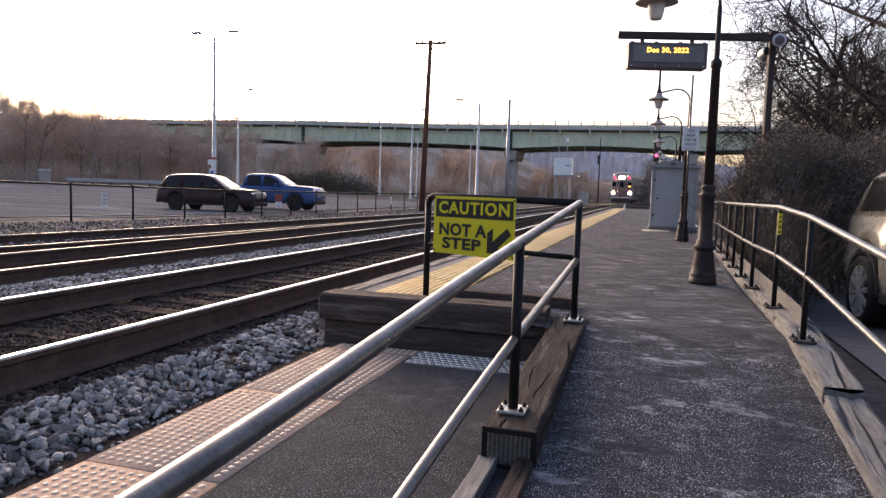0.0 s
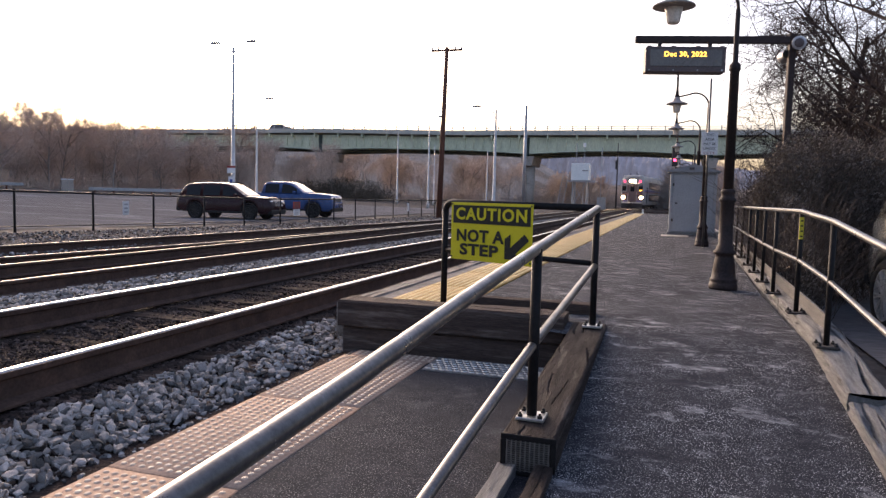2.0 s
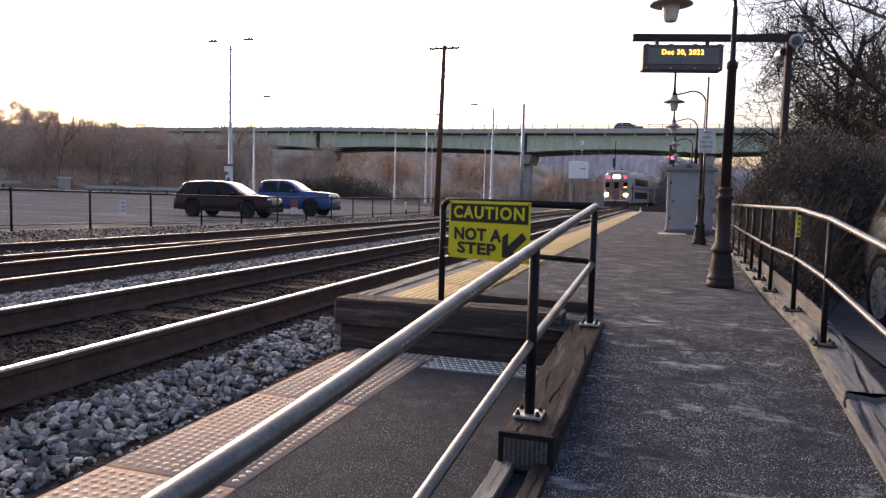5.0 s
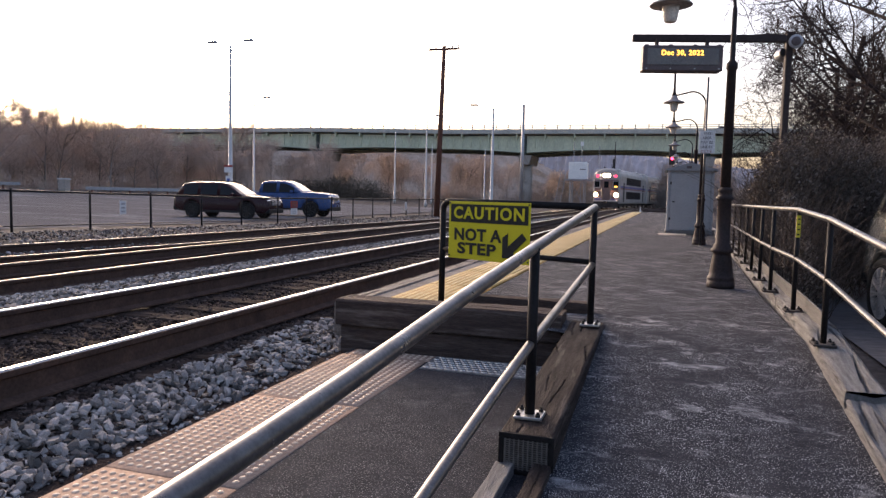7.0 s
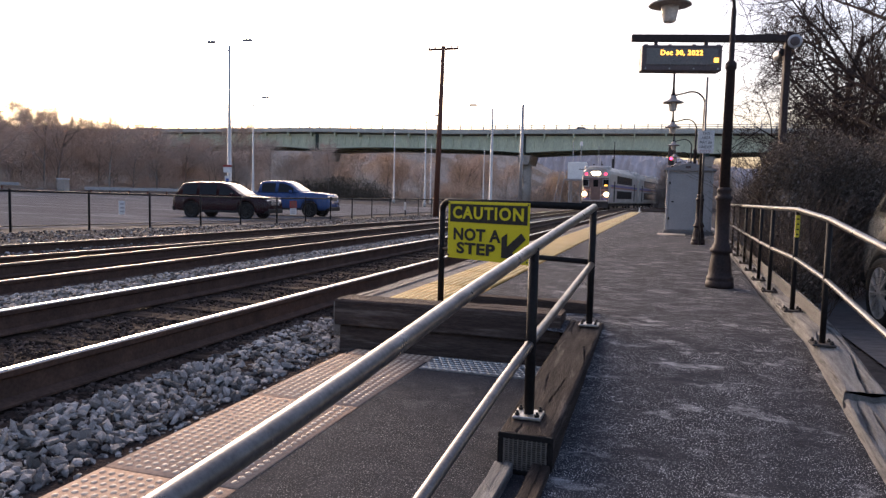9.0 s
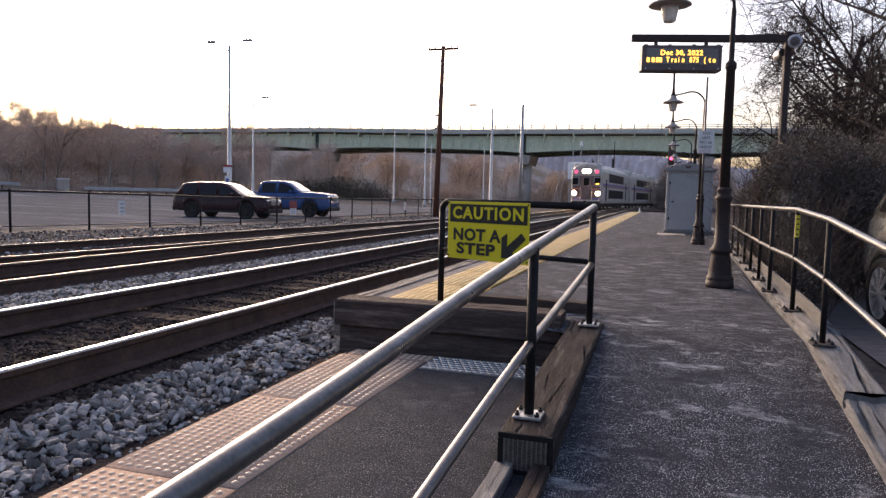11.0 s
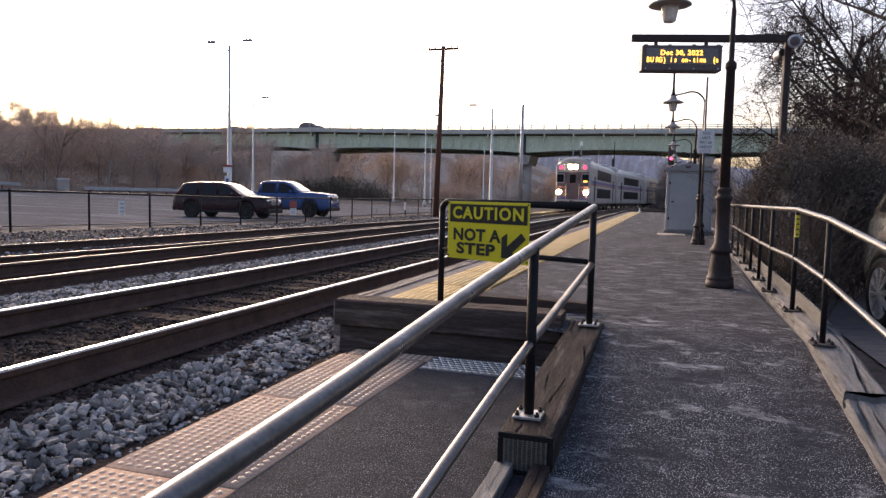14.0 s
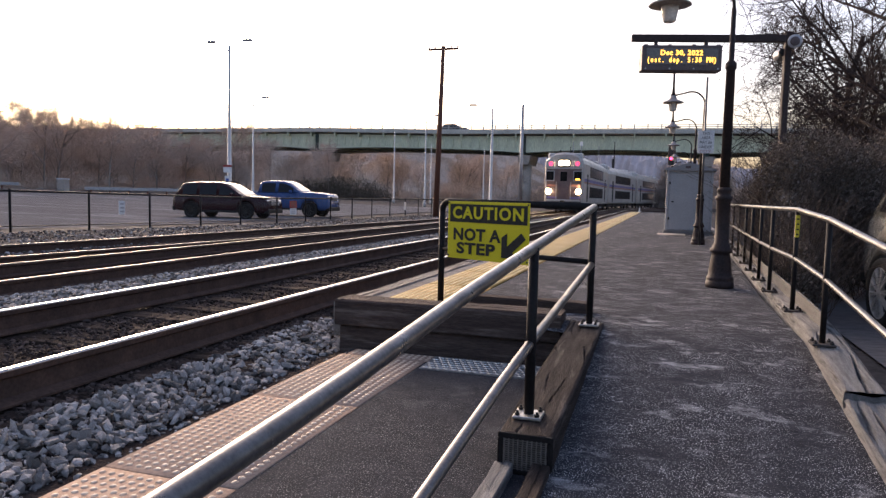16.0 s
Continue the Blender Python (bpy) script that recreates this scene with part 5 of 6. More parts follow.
def coach(name, label, cab):
    """A bilevel coach, its leading end towards -y, on the rail heads at z = 0."""
    t = thing(name, label, "train car", (-7.7, 80, 0.05))
    h = CAR_LEN / 2 - 0.45
    out = [(-1.42, 0.62), (1.42, 0.62), (1.52, 0.80), (1.52, 3.75), (1.40, 4.12), (1.08, 4.45), (0.6, 4.62), (0.0, 4.68)]
    side = out + [(-x, z) for x, z in out[-2:1:-1]]
    rows = []
    ends = ((-h, 0.93, 0.96), (-h + 0.22, 1.0, 1.0), (h - 0.2, 1.0, 1.0), (h, 0.97, 0.98))
    for y, kx, kz in ends:
        rows.append([(x * kx, y, 0.62 + (z - 0.62) * kz) for x, z in side])
    part("body", loft(rows), M["steel"], t, "stainless steel body")
    bm = bmesh.new()
    prism(bm, [(-1.12, 4.46), (1.12, 4.46), (0.62, 4.66), (0.0, 4.72), (-0.62, 4.66)], -h + 1.2, h - 1.2)
    part("roof", bm, M["t_roof"], t, "silver roof")
    for s in (-1, 1):
        x0, x1 = (1.50, 1.528) if s > 0 else (-1.528, -1.50)
        part("stripe", boxes((x0, x1, -h + 0.5, h - 0.5, 2.28, 2.42)), M["t_stripe"], t, "orange stripe")
        part("stripe", boxes((x0, x1, -h + 0.5, h - 0.5, 2.43, 2.66)), M["t_stripe_b"], t, "blue stripe")
        for z0, z1 in ((2.90, 3.66), (1.22, 2.00)):
            part("window_band", boxes((x0 + 0.004, x1 - 0.004 if s < 0 else x1 + 0.002, -h + 4.1, -h + 14.5, z0 - 0.06, z1 + 0.06), bevel=0.008), M["steel_d"], t, "dark band between the windows")
            for i in range(5):
                y = -h + 4.2 + i * 2.05
                part("window", boxes((x0 - 0.006, x1 + 0.006, y, y + 1.96, z0, z1), bevel=0.01), M["glass"], t, "dark tinted window")
        for z in (0.72, 0.98, 2.10, 2.76, 3.74):
            part("body_rib", boxes((x0, x1 + 0.012 if s > 0 else x1, -h + 0.4, h - 0.4, z, z + 0.035)) if s > 0 else boxes((x0 - 0.012, x1, -h + 0.4, h - 0.4, z, z + 0.035)), M["steel"], t)
        for y in (-h + 2.2, h - 2.9):
            d = part("door", boxes((x0 - 0.003, x1 + 0.005, y, y + 0.75, 0.86, 3.05), bevel=0.01), M["steel_d"], t, "recessed dark doorway")
            part("door_leaf", boxes((x0, x1 + 0.008 if s > 0 else x1, y + 0.06, y + 0.36, 0.9, 3.0), bevel=0.01), M["trim"], d)
            part("door_leaf", boxes((x0, x1 + 0.008 if s > 0 else x1, y + 0.40, y + 0.70, 0.9, 3.0), bevel=0.01), M["trim"], d)
    for y in (-6.9, 6.9):
        b = part("bogie", boxes((-1.25, -1.05, y - 1.6, y + 1.6, 0.35, 0.62), (1.05, 1.25, y - 1.6, y + 1.6, 0.35, 0.62), (-1.05, 1.05, y - 0.3, y + 0.3, 0.35, 0.60), bevel=0.04), M["steel_d"], t)
        for dy in (-1.3, 1.3):
            for x in (-0.75, 0.75):
                part("wheel", lathe(bmesh.new(), [(0.46, -0.07), (0.46, 0.04), (0.49, 0.05), (0.49, 0.08)], 20, (x, y + dy, 0.46), "x"), M["steel_d"], b)
    part("underframe", boxes((-1.2, 1.2, -4.6, 4.6, 0.3, 0.64), bevel=0.05), M["steel_d"], t)
    for s in (1,) if cab else (-1, 1):
        part("roof_gear", boxes((-0.7, 0.7, s * (h - 2.2) - 1.0, s * (h - 2.2) + 0.8, 4.62, 4.86), bevel=0.08), M["t_roof"], t)
    for s in (-1, 1):
        for x in (-1.02, 1.02):
            part("roof_gear", boxes((x - 0.30, x + 0.30, s * (h - 0.75) - 0.6, s * (h - 0.75) + 0.6, 4.15, 4.62), bevel=0.10), M["t_roof"], t, "pale roof housing")
    part("gangway", boxes((-0.75, 0.75, h - 0.02, h + 0.88, 0.8, 3.6), bevel=0.05), M["trim"], t)
    f = -h
    if cab:
        part("end_mask", boxes((-1.34, 1.34, f - 0.06, f - 0.005, 0.85, 3.38), bevel=0.02), M["t_front"], t, "dull grey end wall")
        for x in (-1.08, 1.08):
            w = part("cab_window", boxes((x - 0.30, x + 0.30, f - 0.085, f - 0.055, 2.48, 3.18), bevel=0.02), M["glass"], t, "dark cab window")
            mk = part("marker_housing", boxes((x - 0.36, x + 0.36, f - 0.10, f - 0.005, 3.46, 4.05), bevel=0.05), M["t_roof"], t)
            part("marker_light", lathe(bmesh.new(), [(0.16, -0.012), (0.16, 0.0)], 16, (x * 0.95, f - 0.10, 3.77), "y"), M["marker"], mk, "lit red marker")
        part("end_door", boxes((-0.42, 0.42, f - 0.10, f - 0.055, 0.95, 3.30), bevel=0.03), M["t_front"], t, "grey-brown end door")
        part("door_window", boxes((-0.26, 0.26, f - 0.115, f - 0.098, 2.42, 3.15), bevel=0.02), M["glass"], t)
        hb = part("headlight_box", boxes((-0.46, 0.46, f - 0.14, f - 0.005, 3.52, 4.12), bevel=0.06), M["steel_d"], t)
        for x in (-0.20, 0.20):
            part("headlight", lathe(bmesh.new(), [(0.205, -0.02), (0.205, 0.0)], 20, (x, f - 0.14, 3.82), "y"), M["head"], hb, "glaring headlight")
        for x in (-1.17, 1.17):
            d = part("ditch_light_box", boxes((x - 0.22, x + 0.22, f - 0.14, f - 0.005, 1.40, 1.84), bevel=0.04), M["steel_d"], t)
            part("ditch_light", lathe(bmesh.new(), [(0.20, -0.02), (0.20, 0.0)], 20, (x, f - 0.14, 1.62), "y"), M["head"], d, "glaring ditch light")
        for x in (-1.0, 1.0):
            part("grab_rail", tube(bmesh.new(), [(x * 0.56, f - 0.06, 1.0), (x * 0.56, f - 0.16, 1.05), (x * 0.56, f - 0.16, 2.3), (x * 0.56, f - 0.06, 2.35)], 0.022, 6), M["t_roof"], t)
            part("window_frame", boxes((x * 1.08 - 0.35, x * 1.08 + 0.35, f - 0.075, f - 0.05, 2.42, 3.24), bevel=0.02), M["guard"], t)
            part("wiper", rod(bmesh.new(), (x * 1.08, f - 0.10, 3.16), (x * 1.0, f - 0.10, 2.62), 0.014, seg=5), M["trim"], t)
        part("front_sill", boxes((-1.30, 1.30, f - 0.12, f - 0.05, 0.86, 1.0), bevel=0.02), M["t_roof"], t, "pale sill over the coupler")
        part("brow", boxes((-1.25, 1.25, f - 0.10, f - 0.005, 3.36, 3.46), bevel=0.03), M["t_roof"], t)
        part("number_light", boxes((0.92, 1.24, f - 0.10, f - 0.087, 2.52, 2.62)), M["amber"], t, "amber lamp")
        for z in (1.05, 2.0):
            part("front_stripe", boxes((-1.30, -0.5, f - 0.075, f - 0.062, z, z + 0.16)), M["t_stripe" if z > 1.5 else "t_stripe_b"], t)
            part("front_stripe", boxes((0.5, 1.30, f - 0.075, f - 0.062, z, z + 0.16)), M["t_stripe" if z > 1.5 else "t_stripe_b"], t)
        bm = bmesh.new()
        prism(bm, [(-1.35, 0.18), (1.35, 0.18), (1.40, 0.82), (-1.40, 0.82)], f - 0.35, f - 0.02)
        part("pilot", bm, M["steel_d"], t, "dark pilot plough")
        part("coupler", boxes((-0.16, 0.16, f - 0.75, f - 0.3, 0.62, 0.92), bevel=0.05), M["steel_d"], t)
        for x, z in ((-0.9, 4.5), (0.9, 4.5)):
            part("horn", lathe(bmesh.new(), [(0.08, -0.3), (0.03, 0.1)], 10, (x * 0.5, f + 1.0, z + 0.30), "y"), M["steel_d"], t)
        part("roof_antenna", rod(bmesh.new(), (0.2, f + 1.6, 4.6), (0.2, f + 1.6, 5.2), 0.03, seg=6), M["steel_d"], t)
    return t


TRAIN = [coach("cab_car", "silver bilevel cab car with headlights and red markers lit", True)] + [coach("coach", "silver bilevel coach with dark window bands", False)]
TRAIN += [copy_thing(TRAIN[1], pose(-5, 140, 0.05)), copy_thing(TRAIN[1], pose(0, 170, 0.05)), copy_thing(TRAIN[1], pose(3, 195, 0.05))]


# ---- trees ----
def tree_mesh(seed, h, spread=0.42, levels=5, kids=(5, 5, 4, 4, 3), r0=0.16, tip=0.02, first=0.28, droop=0.05):
    """Bare tree: lists for trunk with limbs, and for the twigs."""
    rnd = random.Random(seed)
    out = ([], []), ([], [])

    def seg(p, q, ra, rb, which, n):
        v, f = out[which]
        d = (q - p)
        if d.length < 1e-4:
            return
        d.normalize()
        u = d.orthogonal().normalized()
        w = d.cross(u)
        o = len(v)
        for c, r in ((p, ra), (q, rb)):
            for i in range(n):
                k = 2 * math.pi * i / n
                v.append(tuple(c + (u * math.cos(k) + w * math.sin(k)) * r))
        for i in range(n):
            f.append((o + i, o + (i + 1) % n, o + n + (i + 1) % n, o + n + i))

    def grow(p, d, length, r, lv):
        n_seg = 4 if lv < 2 else (3 if lv < 4 else 2) if tip < 0.01 else (2 if lv < 3 else 1)
        pts = [p]
        dd = d.copy()
        for i in range(n_seg):
            dd = (dd + Vector((rnd.uniform(-1, 1), rnd.uniform(-1, 1), rnd.uniform(-0.6, 1.0))) * (0.10 if lv == 0 else 0.22) - Vector((0, 0, droop if lv > 2 else 0))).normalized()
            pts.append(pts[-1] + dd * length / n_seg)
        end = max(tip * 0.6, r * (0.55 if lv == 0 else 0.35))
        for i in range(n_seg):
            ra, rb = r + (end - r) * i / n_seg, r + (end - r) * (i + 1) / n_seg
            seg(pts[i], pts[i + 1], ra, rb, 0 if lv < 2 else 1, 7 if lv == 0 else 5 if lv == 1 else 3)
        if lv >= levels:
            return
        k = kids[min(lv, len(kids) - 1)] + (rnd.random() < 0.5)
        for c in range(k):
            s = (first if lv == 0 else 0.25) + (1 - (first if lv == 0 else 0.25)) * (c + rnd.random()) / k
            i = min(n_seg - 1, int(s * n_seg))
            q = pts[i].lerp(pts[i + 1], s * n_seg - i)
            a = rnd.uniform(0, 2 * math.pi)
            base = (pts[i + 1] - pts[i]).normalized()
            u = base.orthogonal().normalized()
            side = u * math.cos(a) + base.cross(u) * math.sin(a)
            nd = (base * rnd.uniform(0.5, 0.9) + side * rnd.uniform(spread, spread * 2.2)).normalized()
            grow(q, nd, length * rnd.uniform(0.42, 0.66) * (1.1 - 0.3 * s), max(tip, r * rnd.uniform(0.38, 0.55)), lv + 1)

    grow(Vector((0, 0, -0.1)), Vector((0, 0, 1)), h * 0.62, r0, 0)
    return out


def make_tree(seed, h, label, at, twig="twig", group="", **k):
    (tv, tf), (cv, cf) = tree_mesh(seed, h, **k)
    t = thing("tree", label, "tree", at, group=group)
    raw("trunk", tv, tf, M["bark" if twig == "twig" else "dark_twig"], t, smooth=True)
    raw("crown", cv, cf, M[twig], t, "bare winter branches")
    return t


rnd = random.Random(5)
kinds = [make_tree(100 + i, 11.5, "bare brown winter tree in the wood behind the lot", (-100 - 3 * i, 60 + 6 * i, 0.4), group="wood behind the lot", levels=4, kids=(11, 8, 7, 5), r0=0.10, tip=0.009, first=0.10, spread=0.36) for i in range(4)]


def plant(n, x0, x1, y0, y1, s0, s1, rule=lambda x, y: True):
    k = 0
    while k < n:
        x, y = rnd.uniform(x0, x1), rnd.uniform(y0, y1)
        if not rule(x, y):
            continue
        s = rnd.uniform(s0, s1)
        ob = copy_thing(kinds[rnd.randrange(4)], pose(x, y, sag(x, y) - 0.1, 0, 0, rnd.uniform(0, 360)))
        ob.scale = (s, s, s * rnd.uniform(0.9, 1.1))
        k += 1


# the wood left of the lot, in front of the bridge, then the wood behind the bridge
plant(10, -72, -50, 96, 116, 0.7, 0.95)
plant(76, -132, -74, 62, 116, 1.1, 1.36, lambda x, y: y > 64 + (-60 - x) * -0.28)
plant(44, -128, -80, 36, 74, 0.98, 1.14)
plant(46, -150, -36, 140, 170, 0.95, 1.2)
plant(18, -38, 14, 165, 215, 0.5, 0.75, lambda x, y: abs(x - (1.859 - 7.7 + 0.13 * (y - 88.6))) > 6)
plant(16, 10, 60, 90, 180, 0.8, 1.2)
plant(9, 2.2, 10, 103, 116, 0.42, 0.62)
plant(12, -24, -13, 136, 152, 0.5, 0.72)

# undergrowth along the foot of the woods
def thicket(name, label, spots, size, count, material, leaf=0.30):
    """Thin stems and dry leaf scraps, as one tangled mass."""
    v, f = [], []
    r = random.Random(len(spots) * 7 + count)
    for i in range(count):
        cx, cy, cz, sx, sy, sz = spots[r.randrange(len(spots))]
        a, b_, c = r.gauss(0, 0.42), r.gauss(0, 0.42), abs(r.gauss(0, 0.5))
        p = Vector((cx + a * sx, cy + b_ * sy, cz + min(1.05, c) * sz))
        d = Vector((r.uniform(-1, 1), r.uniform(-1, 1), r.uniform(-0.2, 1.2))).normalized()
        u = d.orthogonal().normalized()
        ln, w = leaf * r.uniform(0.6, 2.0), leaf * r.uniform(0.015, 0.05)
        o = len(v)
        v += [tuple(p - u * w * 0.4), tuple(p + u * w * 0.4), tuple(p + d * ln * 0.5 + u * w), tuple(p + d * ln), tuple(p + d * ln * 0.5 - u * w)]
        f.append((o, o + 1, o + 2, o + 3, o + 4))
    return tagged(raw(name, v, f, material), label, "bushes", kind="stuff")


spots = [(rnd.uniform(-96, -84), rnd.uniform(25, 118), 0.2, 5, 5, rnd.uniform(1.2, 3.2)) for _ in range(60)] + [(rnd.uniform(-120, -38), rnd.uniform(134, 142), -0.2, 6, 3, rnd.uniform(1.5, 4)) for _ in range(50)]
thicket("undergrowth", "tangled brown winter undergrowth at the wood's edge", spots, 1, 60000, M["twig"], 0.9)
thicket("evergreen_scrub", "dark dense bushes at the far edge of the lot", [(rnd.uniform(-60, -47), rnd.uniform(102, 110), -0.2, 4, 3, rnd.uniform(2.4, 3.6)) for _ in range(9)], 1, 16000, M["scrub"], 0.7)
spots = [(rnd.uniform(-34, 20), rnd.uniform(135, 175), -0.3, 5, 5, rnd.uniform(1.5, 4.5)) for _ in range(50)]
spots = [s for s in spots if abs(s[0] - (1.859 - 7.7 + 0.13 * (s[1] - 88.6))) > 7]
spots += [(rnd.uniform(0.1, 2.2), rnd.uniform(104, 107), -0.2, 1.1, 1.5, rnd.uniform(3.5, 6.0)) for _ in range(34)]
thicket("undergrowth", "brown trackside scrub beyond the bridge", spots, 1, 34000, M["bark"], 0.9)


# wooded slope that closes the view behind the trees, and the blue ridge beyond; both glow faintly in place of haze
def ridge(name, label, pts, material, rough, cat, depth=60, y_rough=6):
    """A long uneven slope; pts of (x, y, height) along its crest."""
    v, f = [], []
    n = 300
    for i in range(n + 1):
        s = i / n * (len(pts) - 1)
        k = min(len(pts) - 2, int(s))
        a, b_ = Vector(pts[k]), Vector(pts[k + 1])
        p = a.lerp(b_, s - k)
        for q in range(8):
            w = q / 7
            hgt = (p.z * math.sin(w * math.pi / 2) ** 0.7) + rough * noise.noise((p.x * 0.25, w * 6, p.y * 0.25)) * (0.3 + w) + rough * 0.6 * noise.noise((p.x * 1.1, w * 9, 0)) * w
            v.append((p.x, p.y + depth * (w - 1) * 0.3 + y_rough * noise.noise((p.x * 0.1, w * 4, 2)), hgt - 0.5))
    for i in range(n):
        for q in range(7):
            f.append((i * 8 + q, i * 8 + 8 + q, i * 8 + 9 + q, i * 8 + q + 1))
    return tagged(raw(name, v, f, material), label, cat, kind="stuff" if cat == "woods" else "structure")


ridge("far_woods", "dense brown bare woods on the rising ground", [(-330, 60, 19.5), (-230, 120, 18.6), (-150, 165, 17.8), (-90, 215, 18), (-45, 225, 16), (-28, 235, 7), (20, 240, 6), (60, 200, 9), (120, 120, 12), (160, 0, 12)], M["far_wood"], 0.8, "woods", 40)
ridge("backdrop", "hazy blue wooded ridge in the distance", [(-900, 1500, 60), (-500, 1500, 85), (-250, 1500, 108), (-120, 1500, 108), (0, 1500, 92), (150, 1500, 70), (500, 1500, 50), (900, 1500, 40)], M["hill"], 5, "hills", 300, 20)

# dark bare trees and dense brush beside the platform
for i, (x, y, h, s) in enumerate(((4.7, 14.0, 9.5, 3), (7.6, 13.5, 10.5, 4), (4.2, 19.5, 9.0, 8), (9.2, 18.0, 11.0, 9), (5.6, 26, 9.5, 6), (6.0, 16.5, 9.0, 12), (5.3, 22.0, 6.2, 15), (6.8, 29.0, 9.0, 23))):
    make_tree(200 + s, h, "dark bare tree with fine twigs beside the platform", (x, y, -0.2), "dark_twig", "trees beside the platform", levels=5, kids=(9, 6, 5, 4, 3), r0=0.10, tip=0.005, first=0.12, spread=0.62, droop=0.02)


def hedge():
    r = random.Random(77)
    t = thing("brush_hedge", "dense dark winter brush with dry leaves beside the railing", "hedge", (0, 0, 0))
    clumps = [(2.0 + 0.04 * (y - 6), y, 0.95, 0.72, 0.85, h) for y, h in ((10.6, 1.2), (11.6, 1.22), (12.7, 1.1), (13.9, 1.0), (15.2, 0.95), (17, 0.92), (19, 0.92), (21.5, 0.95))]
    clumps += [(3.0 + 0.05 * (y - 6), y, 1.0, 0.95, 1.0, h) for y, h in ((10.9, 1.35), (12.2, 1.42), (13.6, 1.3), (15.0, 1.2), (17.5, 1.15), (20.5, 1.15))]
    clumps += [(1.52, 9.95, 1.15, 0.42, 0.4, 0.95), (2.2, 10.5, 1.2, 0.55, 0.5, 0.97), (1.42, 10.0, 1.0, 0.38, 0.4, 0.95), (2.9, 10.6, 1.25, 0.6, 0.6, 0.95), (2.0, 10.35, 0.9, 0.5, 0.4, 0.9), (2.0, 10.4, 1.25, 0.6, 0.5, 1.0), (1.42, 8.4, 0.2, 0.26, 0.6, 0.6), (1.45, 9.5, 0.5, 0.30, 0.8, 0.85), (1.75, 10.45, 0.8, 0.45, 0.6, 0.95), (1.9, 12, 0.4, 0.5, 1.5, 0.8)]
    clumps += [(4.6, y, 1.05, 1.1, 1.2, 1.45) for y in (11.3, 13, 15, 17.5)]
    sv, sf, lv, lf = [], [], [], []
    for k in range(190000):
        cx, cy, cz, sx, sy, sz = clumps[r.randrange(len(clumps))]
        d = Vector((r.gauss(0, 1), r.gauss(0, 1), r.gauss(0, 1))).normalized() * r.uniform(0.25, 1.0) ** 0.5
        p = Vector((cx + d.x * sx, cy + d.y * sy, max(-0.18, cz + d.z * sz * 0.93)))
        n = Vector((r.uniform(-1, 1), r.uniform(-1, 1), r.uniform(-1, 1))).normalized()
        u = n.orthogonal().normalized()
        w = n.cross(u)
        a, b_ = r.uniform(0.012, 0.034), r.uniform(0.005, 0.012)
        o = len(lv)
        lv += [tuple(p - u * a), tuple(p + w * b_), tuple(p + u * a), tuple(p - w * b_)]
        lf.append((o, o + 1, o + 2, o + 3))
    for k in range(7500):
        cx, cy, cz, sx, sy, sz = clumps[r.randrange(len(clumps))]
        p = Vector((cx + r.gauss(0, 0.35) * sx, cy + r.gauss(0, 0.4) * sy, r.uniform(-0.2, cz)))
        d = Vector((r.gauss(0, 0.5), r.gauss(0, 0.5), 1)).normalized()
        ra = r.uniform(0.002, 0.0055)
        for q in range(3):
            e = p + d * r.uniform(0.25, 0.5)
            u = d.orthogonal().normalized()
            w = d.cross(u)
            o = len(sv)
            for c, rr in ((p, ra), (e, ra * 0.75)):
                sv += [tuple(c + u * rr), tuple(c - u * rr * 0.5 + w * rr * 0.8), tuple(c - u * rr * 0.5 - w * rr * 0.8)]
            sf += [(o, o + 1, o + 4, o + 3), (o + 1, o + 2, o + 5, o + 4), (o + 2, o, o + 3, o + 5)]
            p, ra = e, ra * 0.75
            d = (d + Vector((r.gauss(0, 0.35), r.gauss(0, 0.35), r.gauss(0.05, 0.2)))).normalized()
    raw("brushwood", sv, sf, M["hedge_twig"], t, "dark tangled stems")
    raw("foliage", lv, lf, M["brush"], t, "small dull brown leaves")


hedge()

# ---- ties and stones ----
def ties(tr, pair, y0, y1, sink):
    first = None
    n = int((y1 - y0) / 0.54)
    r = random.Random(int(-pair[0] * 10))
    for i in range(n):
        if first is None:
            first = ob = part("tie", timber_bm(-1.14, 1.14, -0.115, 0.115, -0.16, 0.0, seed=60), M["tie"], tr)
        else:
            ob = new("tie", first.data)
            ob.parent = tr
        ob.location = ((pair[0] + pair[1]) / 2 + r.uniform(-0.05, 0.05), y0 + i * 0.54 + r.uniform(-0.03, 0.03), pair[2] - 0.178 + sink)
        ob.rotation_euler = (0, 0, r.uniform(-0.02, 0.02))


ties(t1, RAIL_1, -1.0, 45, -0.02)
ties(t2, RAIL_2, 1.0, 50, -0.015)
ties(t3, (-9.55, -11.05, 0.05), 2.0, 28, -0.015)


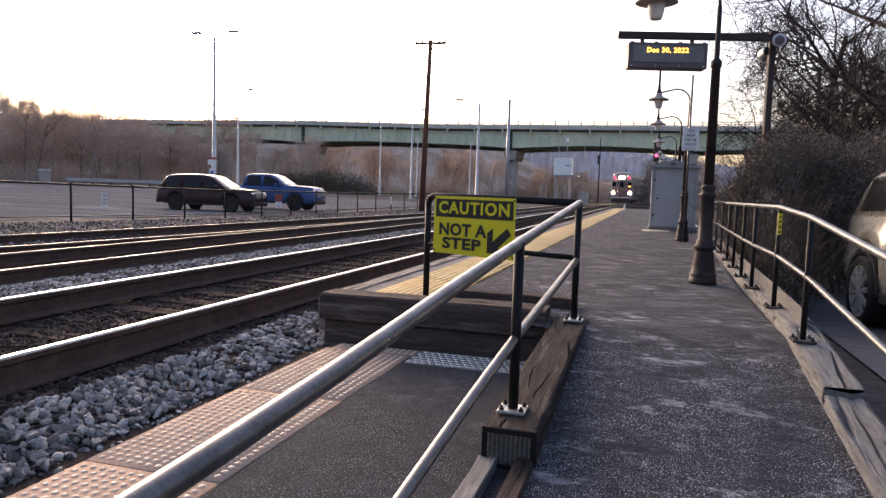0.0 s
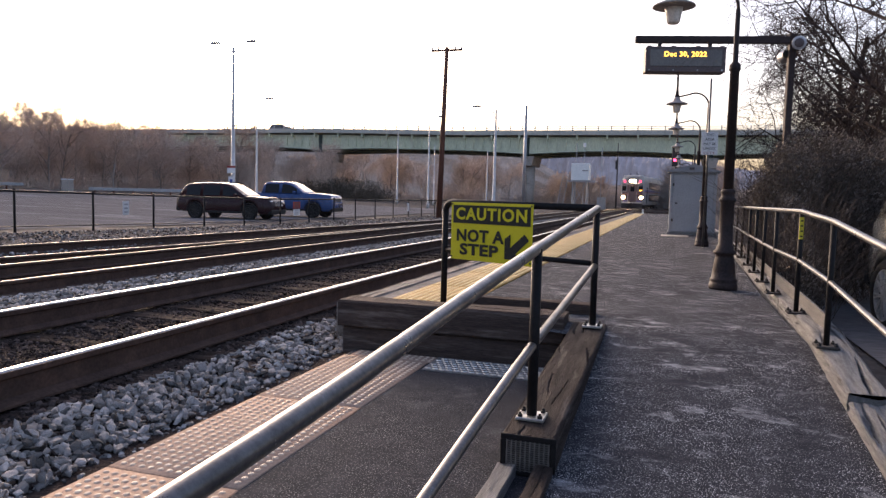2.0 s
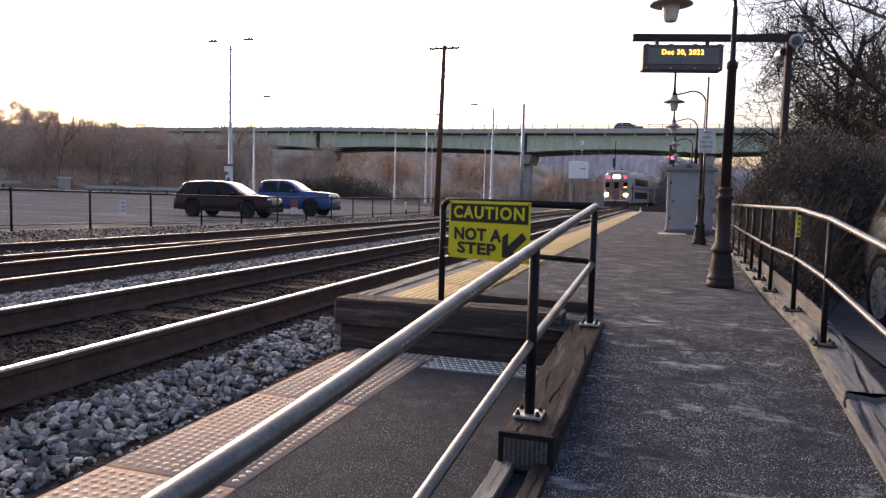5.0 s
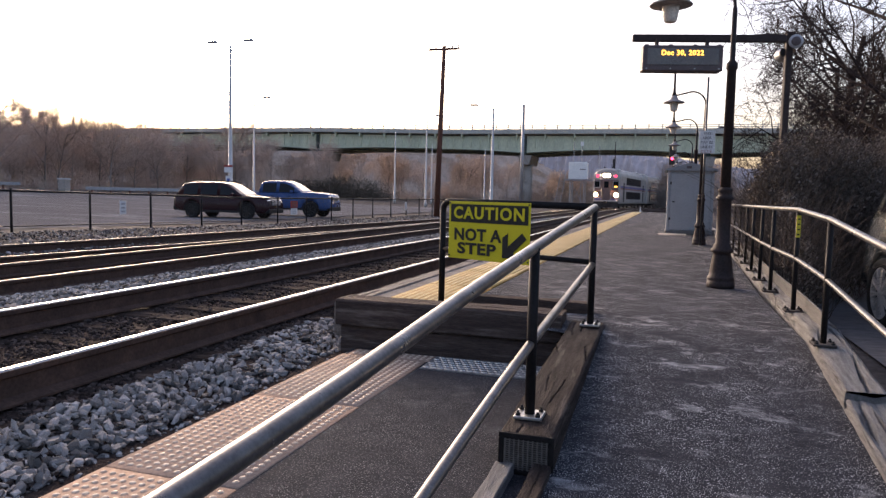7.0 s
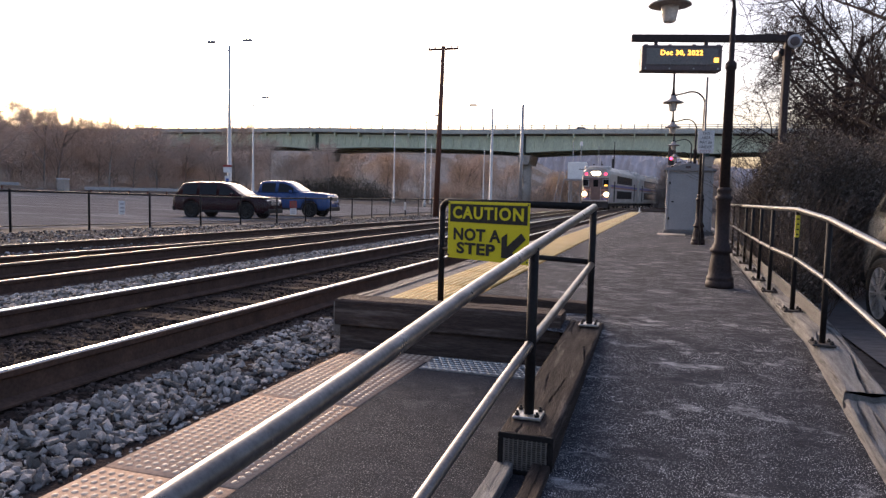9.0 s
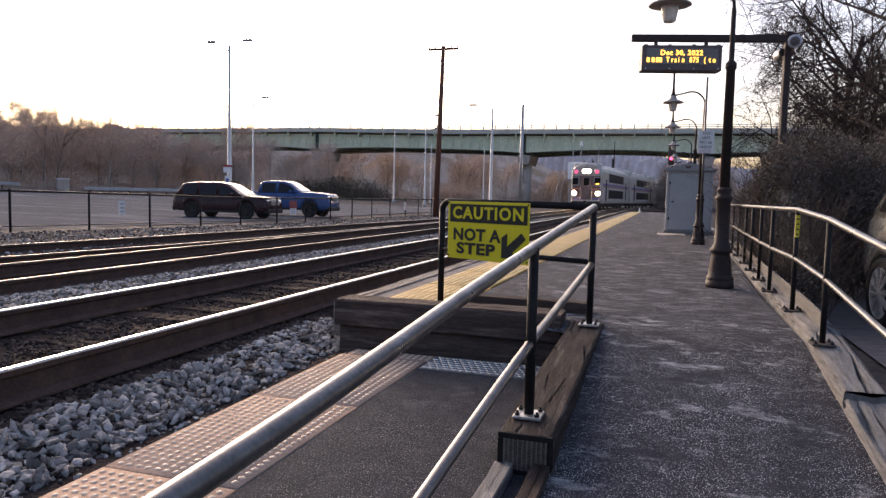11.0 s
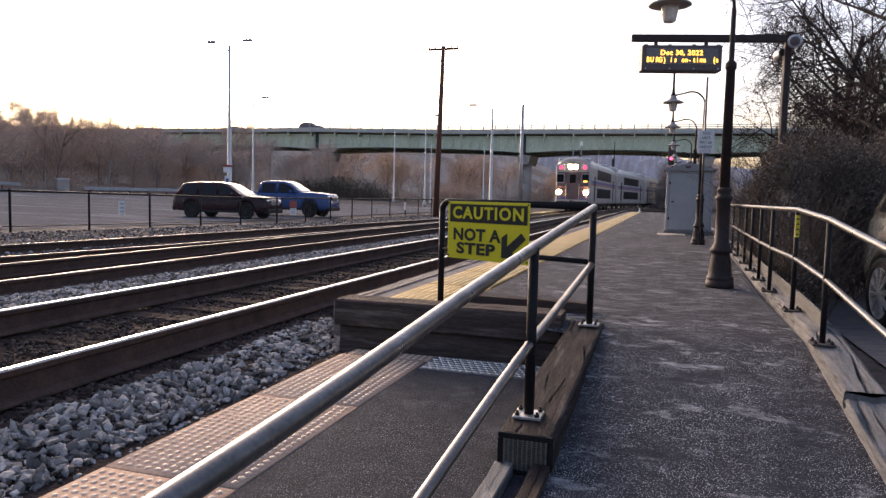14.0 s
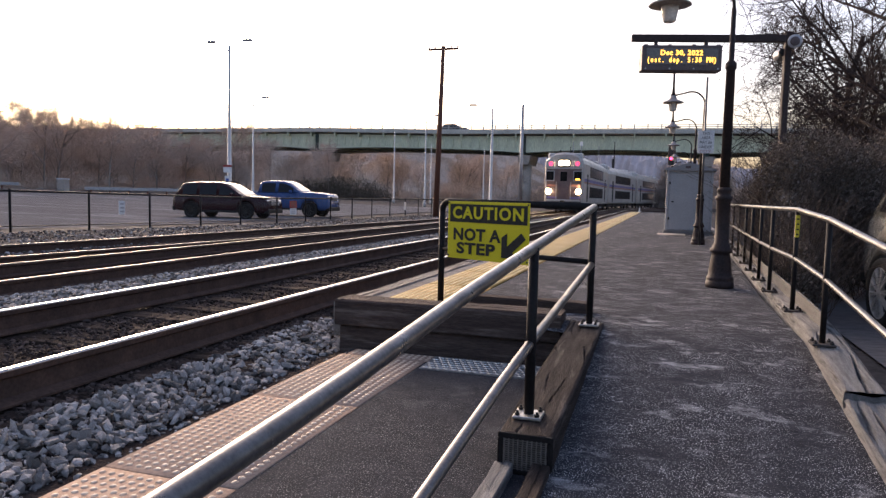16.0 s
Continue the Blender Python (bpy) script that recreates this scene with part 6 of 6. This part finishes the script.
def rocks():
    ico = bmesh.new()
    bmesh.ops.create_icosphere(ico, subdivisions=1, radius=1.0)
    base = np.array([v.co[:] for v in ico.verts])
    tri = np.array([[v.index for v in f.verts] for f in ico.faces])
    ico.free()
    rg = np.random.default_rng(11)

    def shape(n):
        p = base[None] * rg.uniform(0.5, 1.25, (n, len(base), 1))
        p *= rg.uniform(0.6, 1.25, (n, 1, 3)) * np.array([1, 1, 0.62])
        a = rg.uniform(0, 6.283, n)
        c, s = np.cos(a), np.sin(a)
        x, y = p[..., 0] * c[:, None] - p[..., 1] * s[:, None], p[..., 0] * s[:, None] + p[..., 1] * c[:, None]
        b = rg.uniform(-0.7, 0.7, n)
        c, s = np.cos(b)[:, None], np.sin(b)[:, None]
        return np.stack([x, y * c - p[..., 2] * s, y * s + p[..., 2] * c], -1)

    def scatter(n, x0, x1, y0, y1, r0, r1, lift):
        # even over the picture's depth: nearer ground gets more stones a square metre
        y = y0 * (y1 / y0) ** rg.uniform(0, 1, n) if y0 > 0 else rg.uniform(y0, y1, n)
        x = rg.uniform(x0, x1, n)
        z = np.array([ballast_z(a, b) for a, b in zip(x, y)])
        r = rg.uniform(r0, r1, n) * rg.uniform(0.7, 1.15, n)
        return shape(n) * r[:, None, None] + np.stack([x, y, z + r * lift], -1)[:, None, :]

    grey = [scatter(4600, -2.82, -2.30, 1.2, 12, 0.012, 0.038, 0.35), scatter(450, -2.34, -2.10, 1.4, 9, 0.008, 0.02, 0.2),
            scatter(2000, -2.78, -2.42, 4.0, 30, 0.018, 0.036, 0.3), scatter(15000, -6.85, -5.0, 3.0, 45, 0.016, 0.036, 0.4), scatter(2500, -12.6, -10.9, 6.0, 40, 0.025, 0.05, 0.3)]
    brown = [scatter(1500, -2.85, -2.30, 1.2, 12, 0.010, 0.030, 0.45), scatter(11000, -4.5, -3.2, 2.0, 24, 0.008, 0.024, 0.6), scatter(1800, -3.05, -2.72, 1.8, 14, 0.012, 0.028, 0.1), scatter(2200, -8.3, -7.1, 5.0, 40, 0.014, 0.03, 0.1), scatter(2000, -5.3, -4.75, 3.0, 25, 0.014, 0.03, 0.1)]
    rub = scatter(2600, -15.6, -12.4, 6.0, 60, 0.02, 0.05, 0.2)
    pale = scatter(5000, -15.7, -12.6, 6.0, 60, 0.012, 0.045, 0.3)
    for q in (rub, pale):
        q[..., 2] += np.array([fence_rise(p[1]) * min(1, max(0, (-13 - p[0]) / 2)) for p in q[:, 0]])[:, None] + 0.01
    grey.append(pale)
    for sets, mm, lab in (([rub], "stone_b", "loose rubble and dirt before the fence"), (grey, "stone", "grey crushed stone ballast beside the rails"), (brown, "stone_b", "small brown dirty stones between the rails")):
        P = np.concatenate(sets)
        n, k = len(P), len(base)
        F = (tri[None] + (np.arange(n) * k)[:, None, None]).reshape(-1, 3)
        me = bpy.data.meshes.new("ballast_stones")
        me.from_pydata(P.reshape(-1, 3).tolist(), [], F.tolist())
        me.materials.append(M[mm])
        tagged(new("ballast_stones", me), lab, "gravel", kind="stuff")
    # the nearest stones, one by one
    shapes = []
    for q in range(10):
        m = bpy.data.meshes.new("stone")
        m.from_pydata(shape(1)[0].tolist(), [], tri.tolist())
        m.materials.append(M["stone_p"])
        shapes.append(m)
    for q in range(300):
        x, y = rg.uniform(-2.76, -2.30), rg.uniform(2.0, 3.7)
        r = rg.uniform(0.018, 0.042)
        ob = new("stone", shapes[q % 10])
        ob.parent = b
        ob.scale = (r, r * rg.uniform(0.8, 1.2), r)
        ob.rotation_euler = rg.uniform(0, 6, 3)
        ob.location = (x, y, ballast_z(x, y) + 0.02 + r * 0.3)


rocks()


# ---- what moves ----
def track_pose(y):
    """Centre line of the second track."""
    return Vector((-7.40 + bend(y)[0], y, 0.05))


def motions():
    # the train rolls in at a steady slow pace
    times = (0, 1, 2, 3, 4, 5, 6, 7, 8, 9, 10, 11, 12, 13, 14, 15, 16)
    for i, ob in enumerate(TRAIN):
        rows = []
        for t in times:
            y = 54.4 + 3.03 * (16 - t) + (CAR_LEN / 2 - 0.45) + i * CAR_LEN
            a, c = track_pose(y - 6.9), track_pose(y + 6.9)
            d = c - a
            m = (a + c) / 2
            rows.append((t, pose(m.x, m.y, 0.05, 0, 0, -math.degrees(math.atan2(d.x, d.y)))))
        walk(ob, rows)
    # the second line of the display scrolls: each letter slips out of the case at one end and back in at the other
    for i, ob in LETTERS:
        t_in, edge, speed = 8.90 + i / 8.67, 0.462, 0.425
        t_out = t_in + 2 * edge / speed
        rows = [(0, pose(edge, 0.02, -0.032)), (t_in - 0.07, pose(edge, 0.02, -0.032))]
        for q in range(9):
            t = t_in + (t_out - t_in) * q / 8
            if t < 15.96:
                rows.append((t, pose(edge - speed * (t - t_in), -0.1135, -0.032)))
        if t_out < 15.9:
            rows += [(t_out + 0.07, pose(-edge, 0.02, -0.032)), (16, pose(-edge, 0.02, -0.032))]
        else:
            rows.append((16, pose(edge - speed * max(0, 16 - t_in), -0.1135 if t_in < 15.96 else 0.02, -0.032)))
        walk(ob, rows)
    # bridge traffic
    for ob, y, turn, way in ((CARS[0], 125.0, -90, ((0, -124.0), (1.5, -86.7), (4, -27.6), (6.5, 24.0), (16, 220.0))),
                             (CARS[1], 128.8, 90, ((0, 92.0), (8, -3.1), (9.2, -17.5), (11.3, -46.2), (12.5, -63.8), (14.5, -95.2), (16, -119.0))),
                             (CARS[2], 125.0, -90, ((0, -282.0), (12.5, -90.8), (14.5, -59.2), (16, -37.3)))):
        walk(ob, [(t, pose(x * 1.012, y, bridge_top(x) - 0.70, 0, 0, turn)) for t, x in way])


motions()
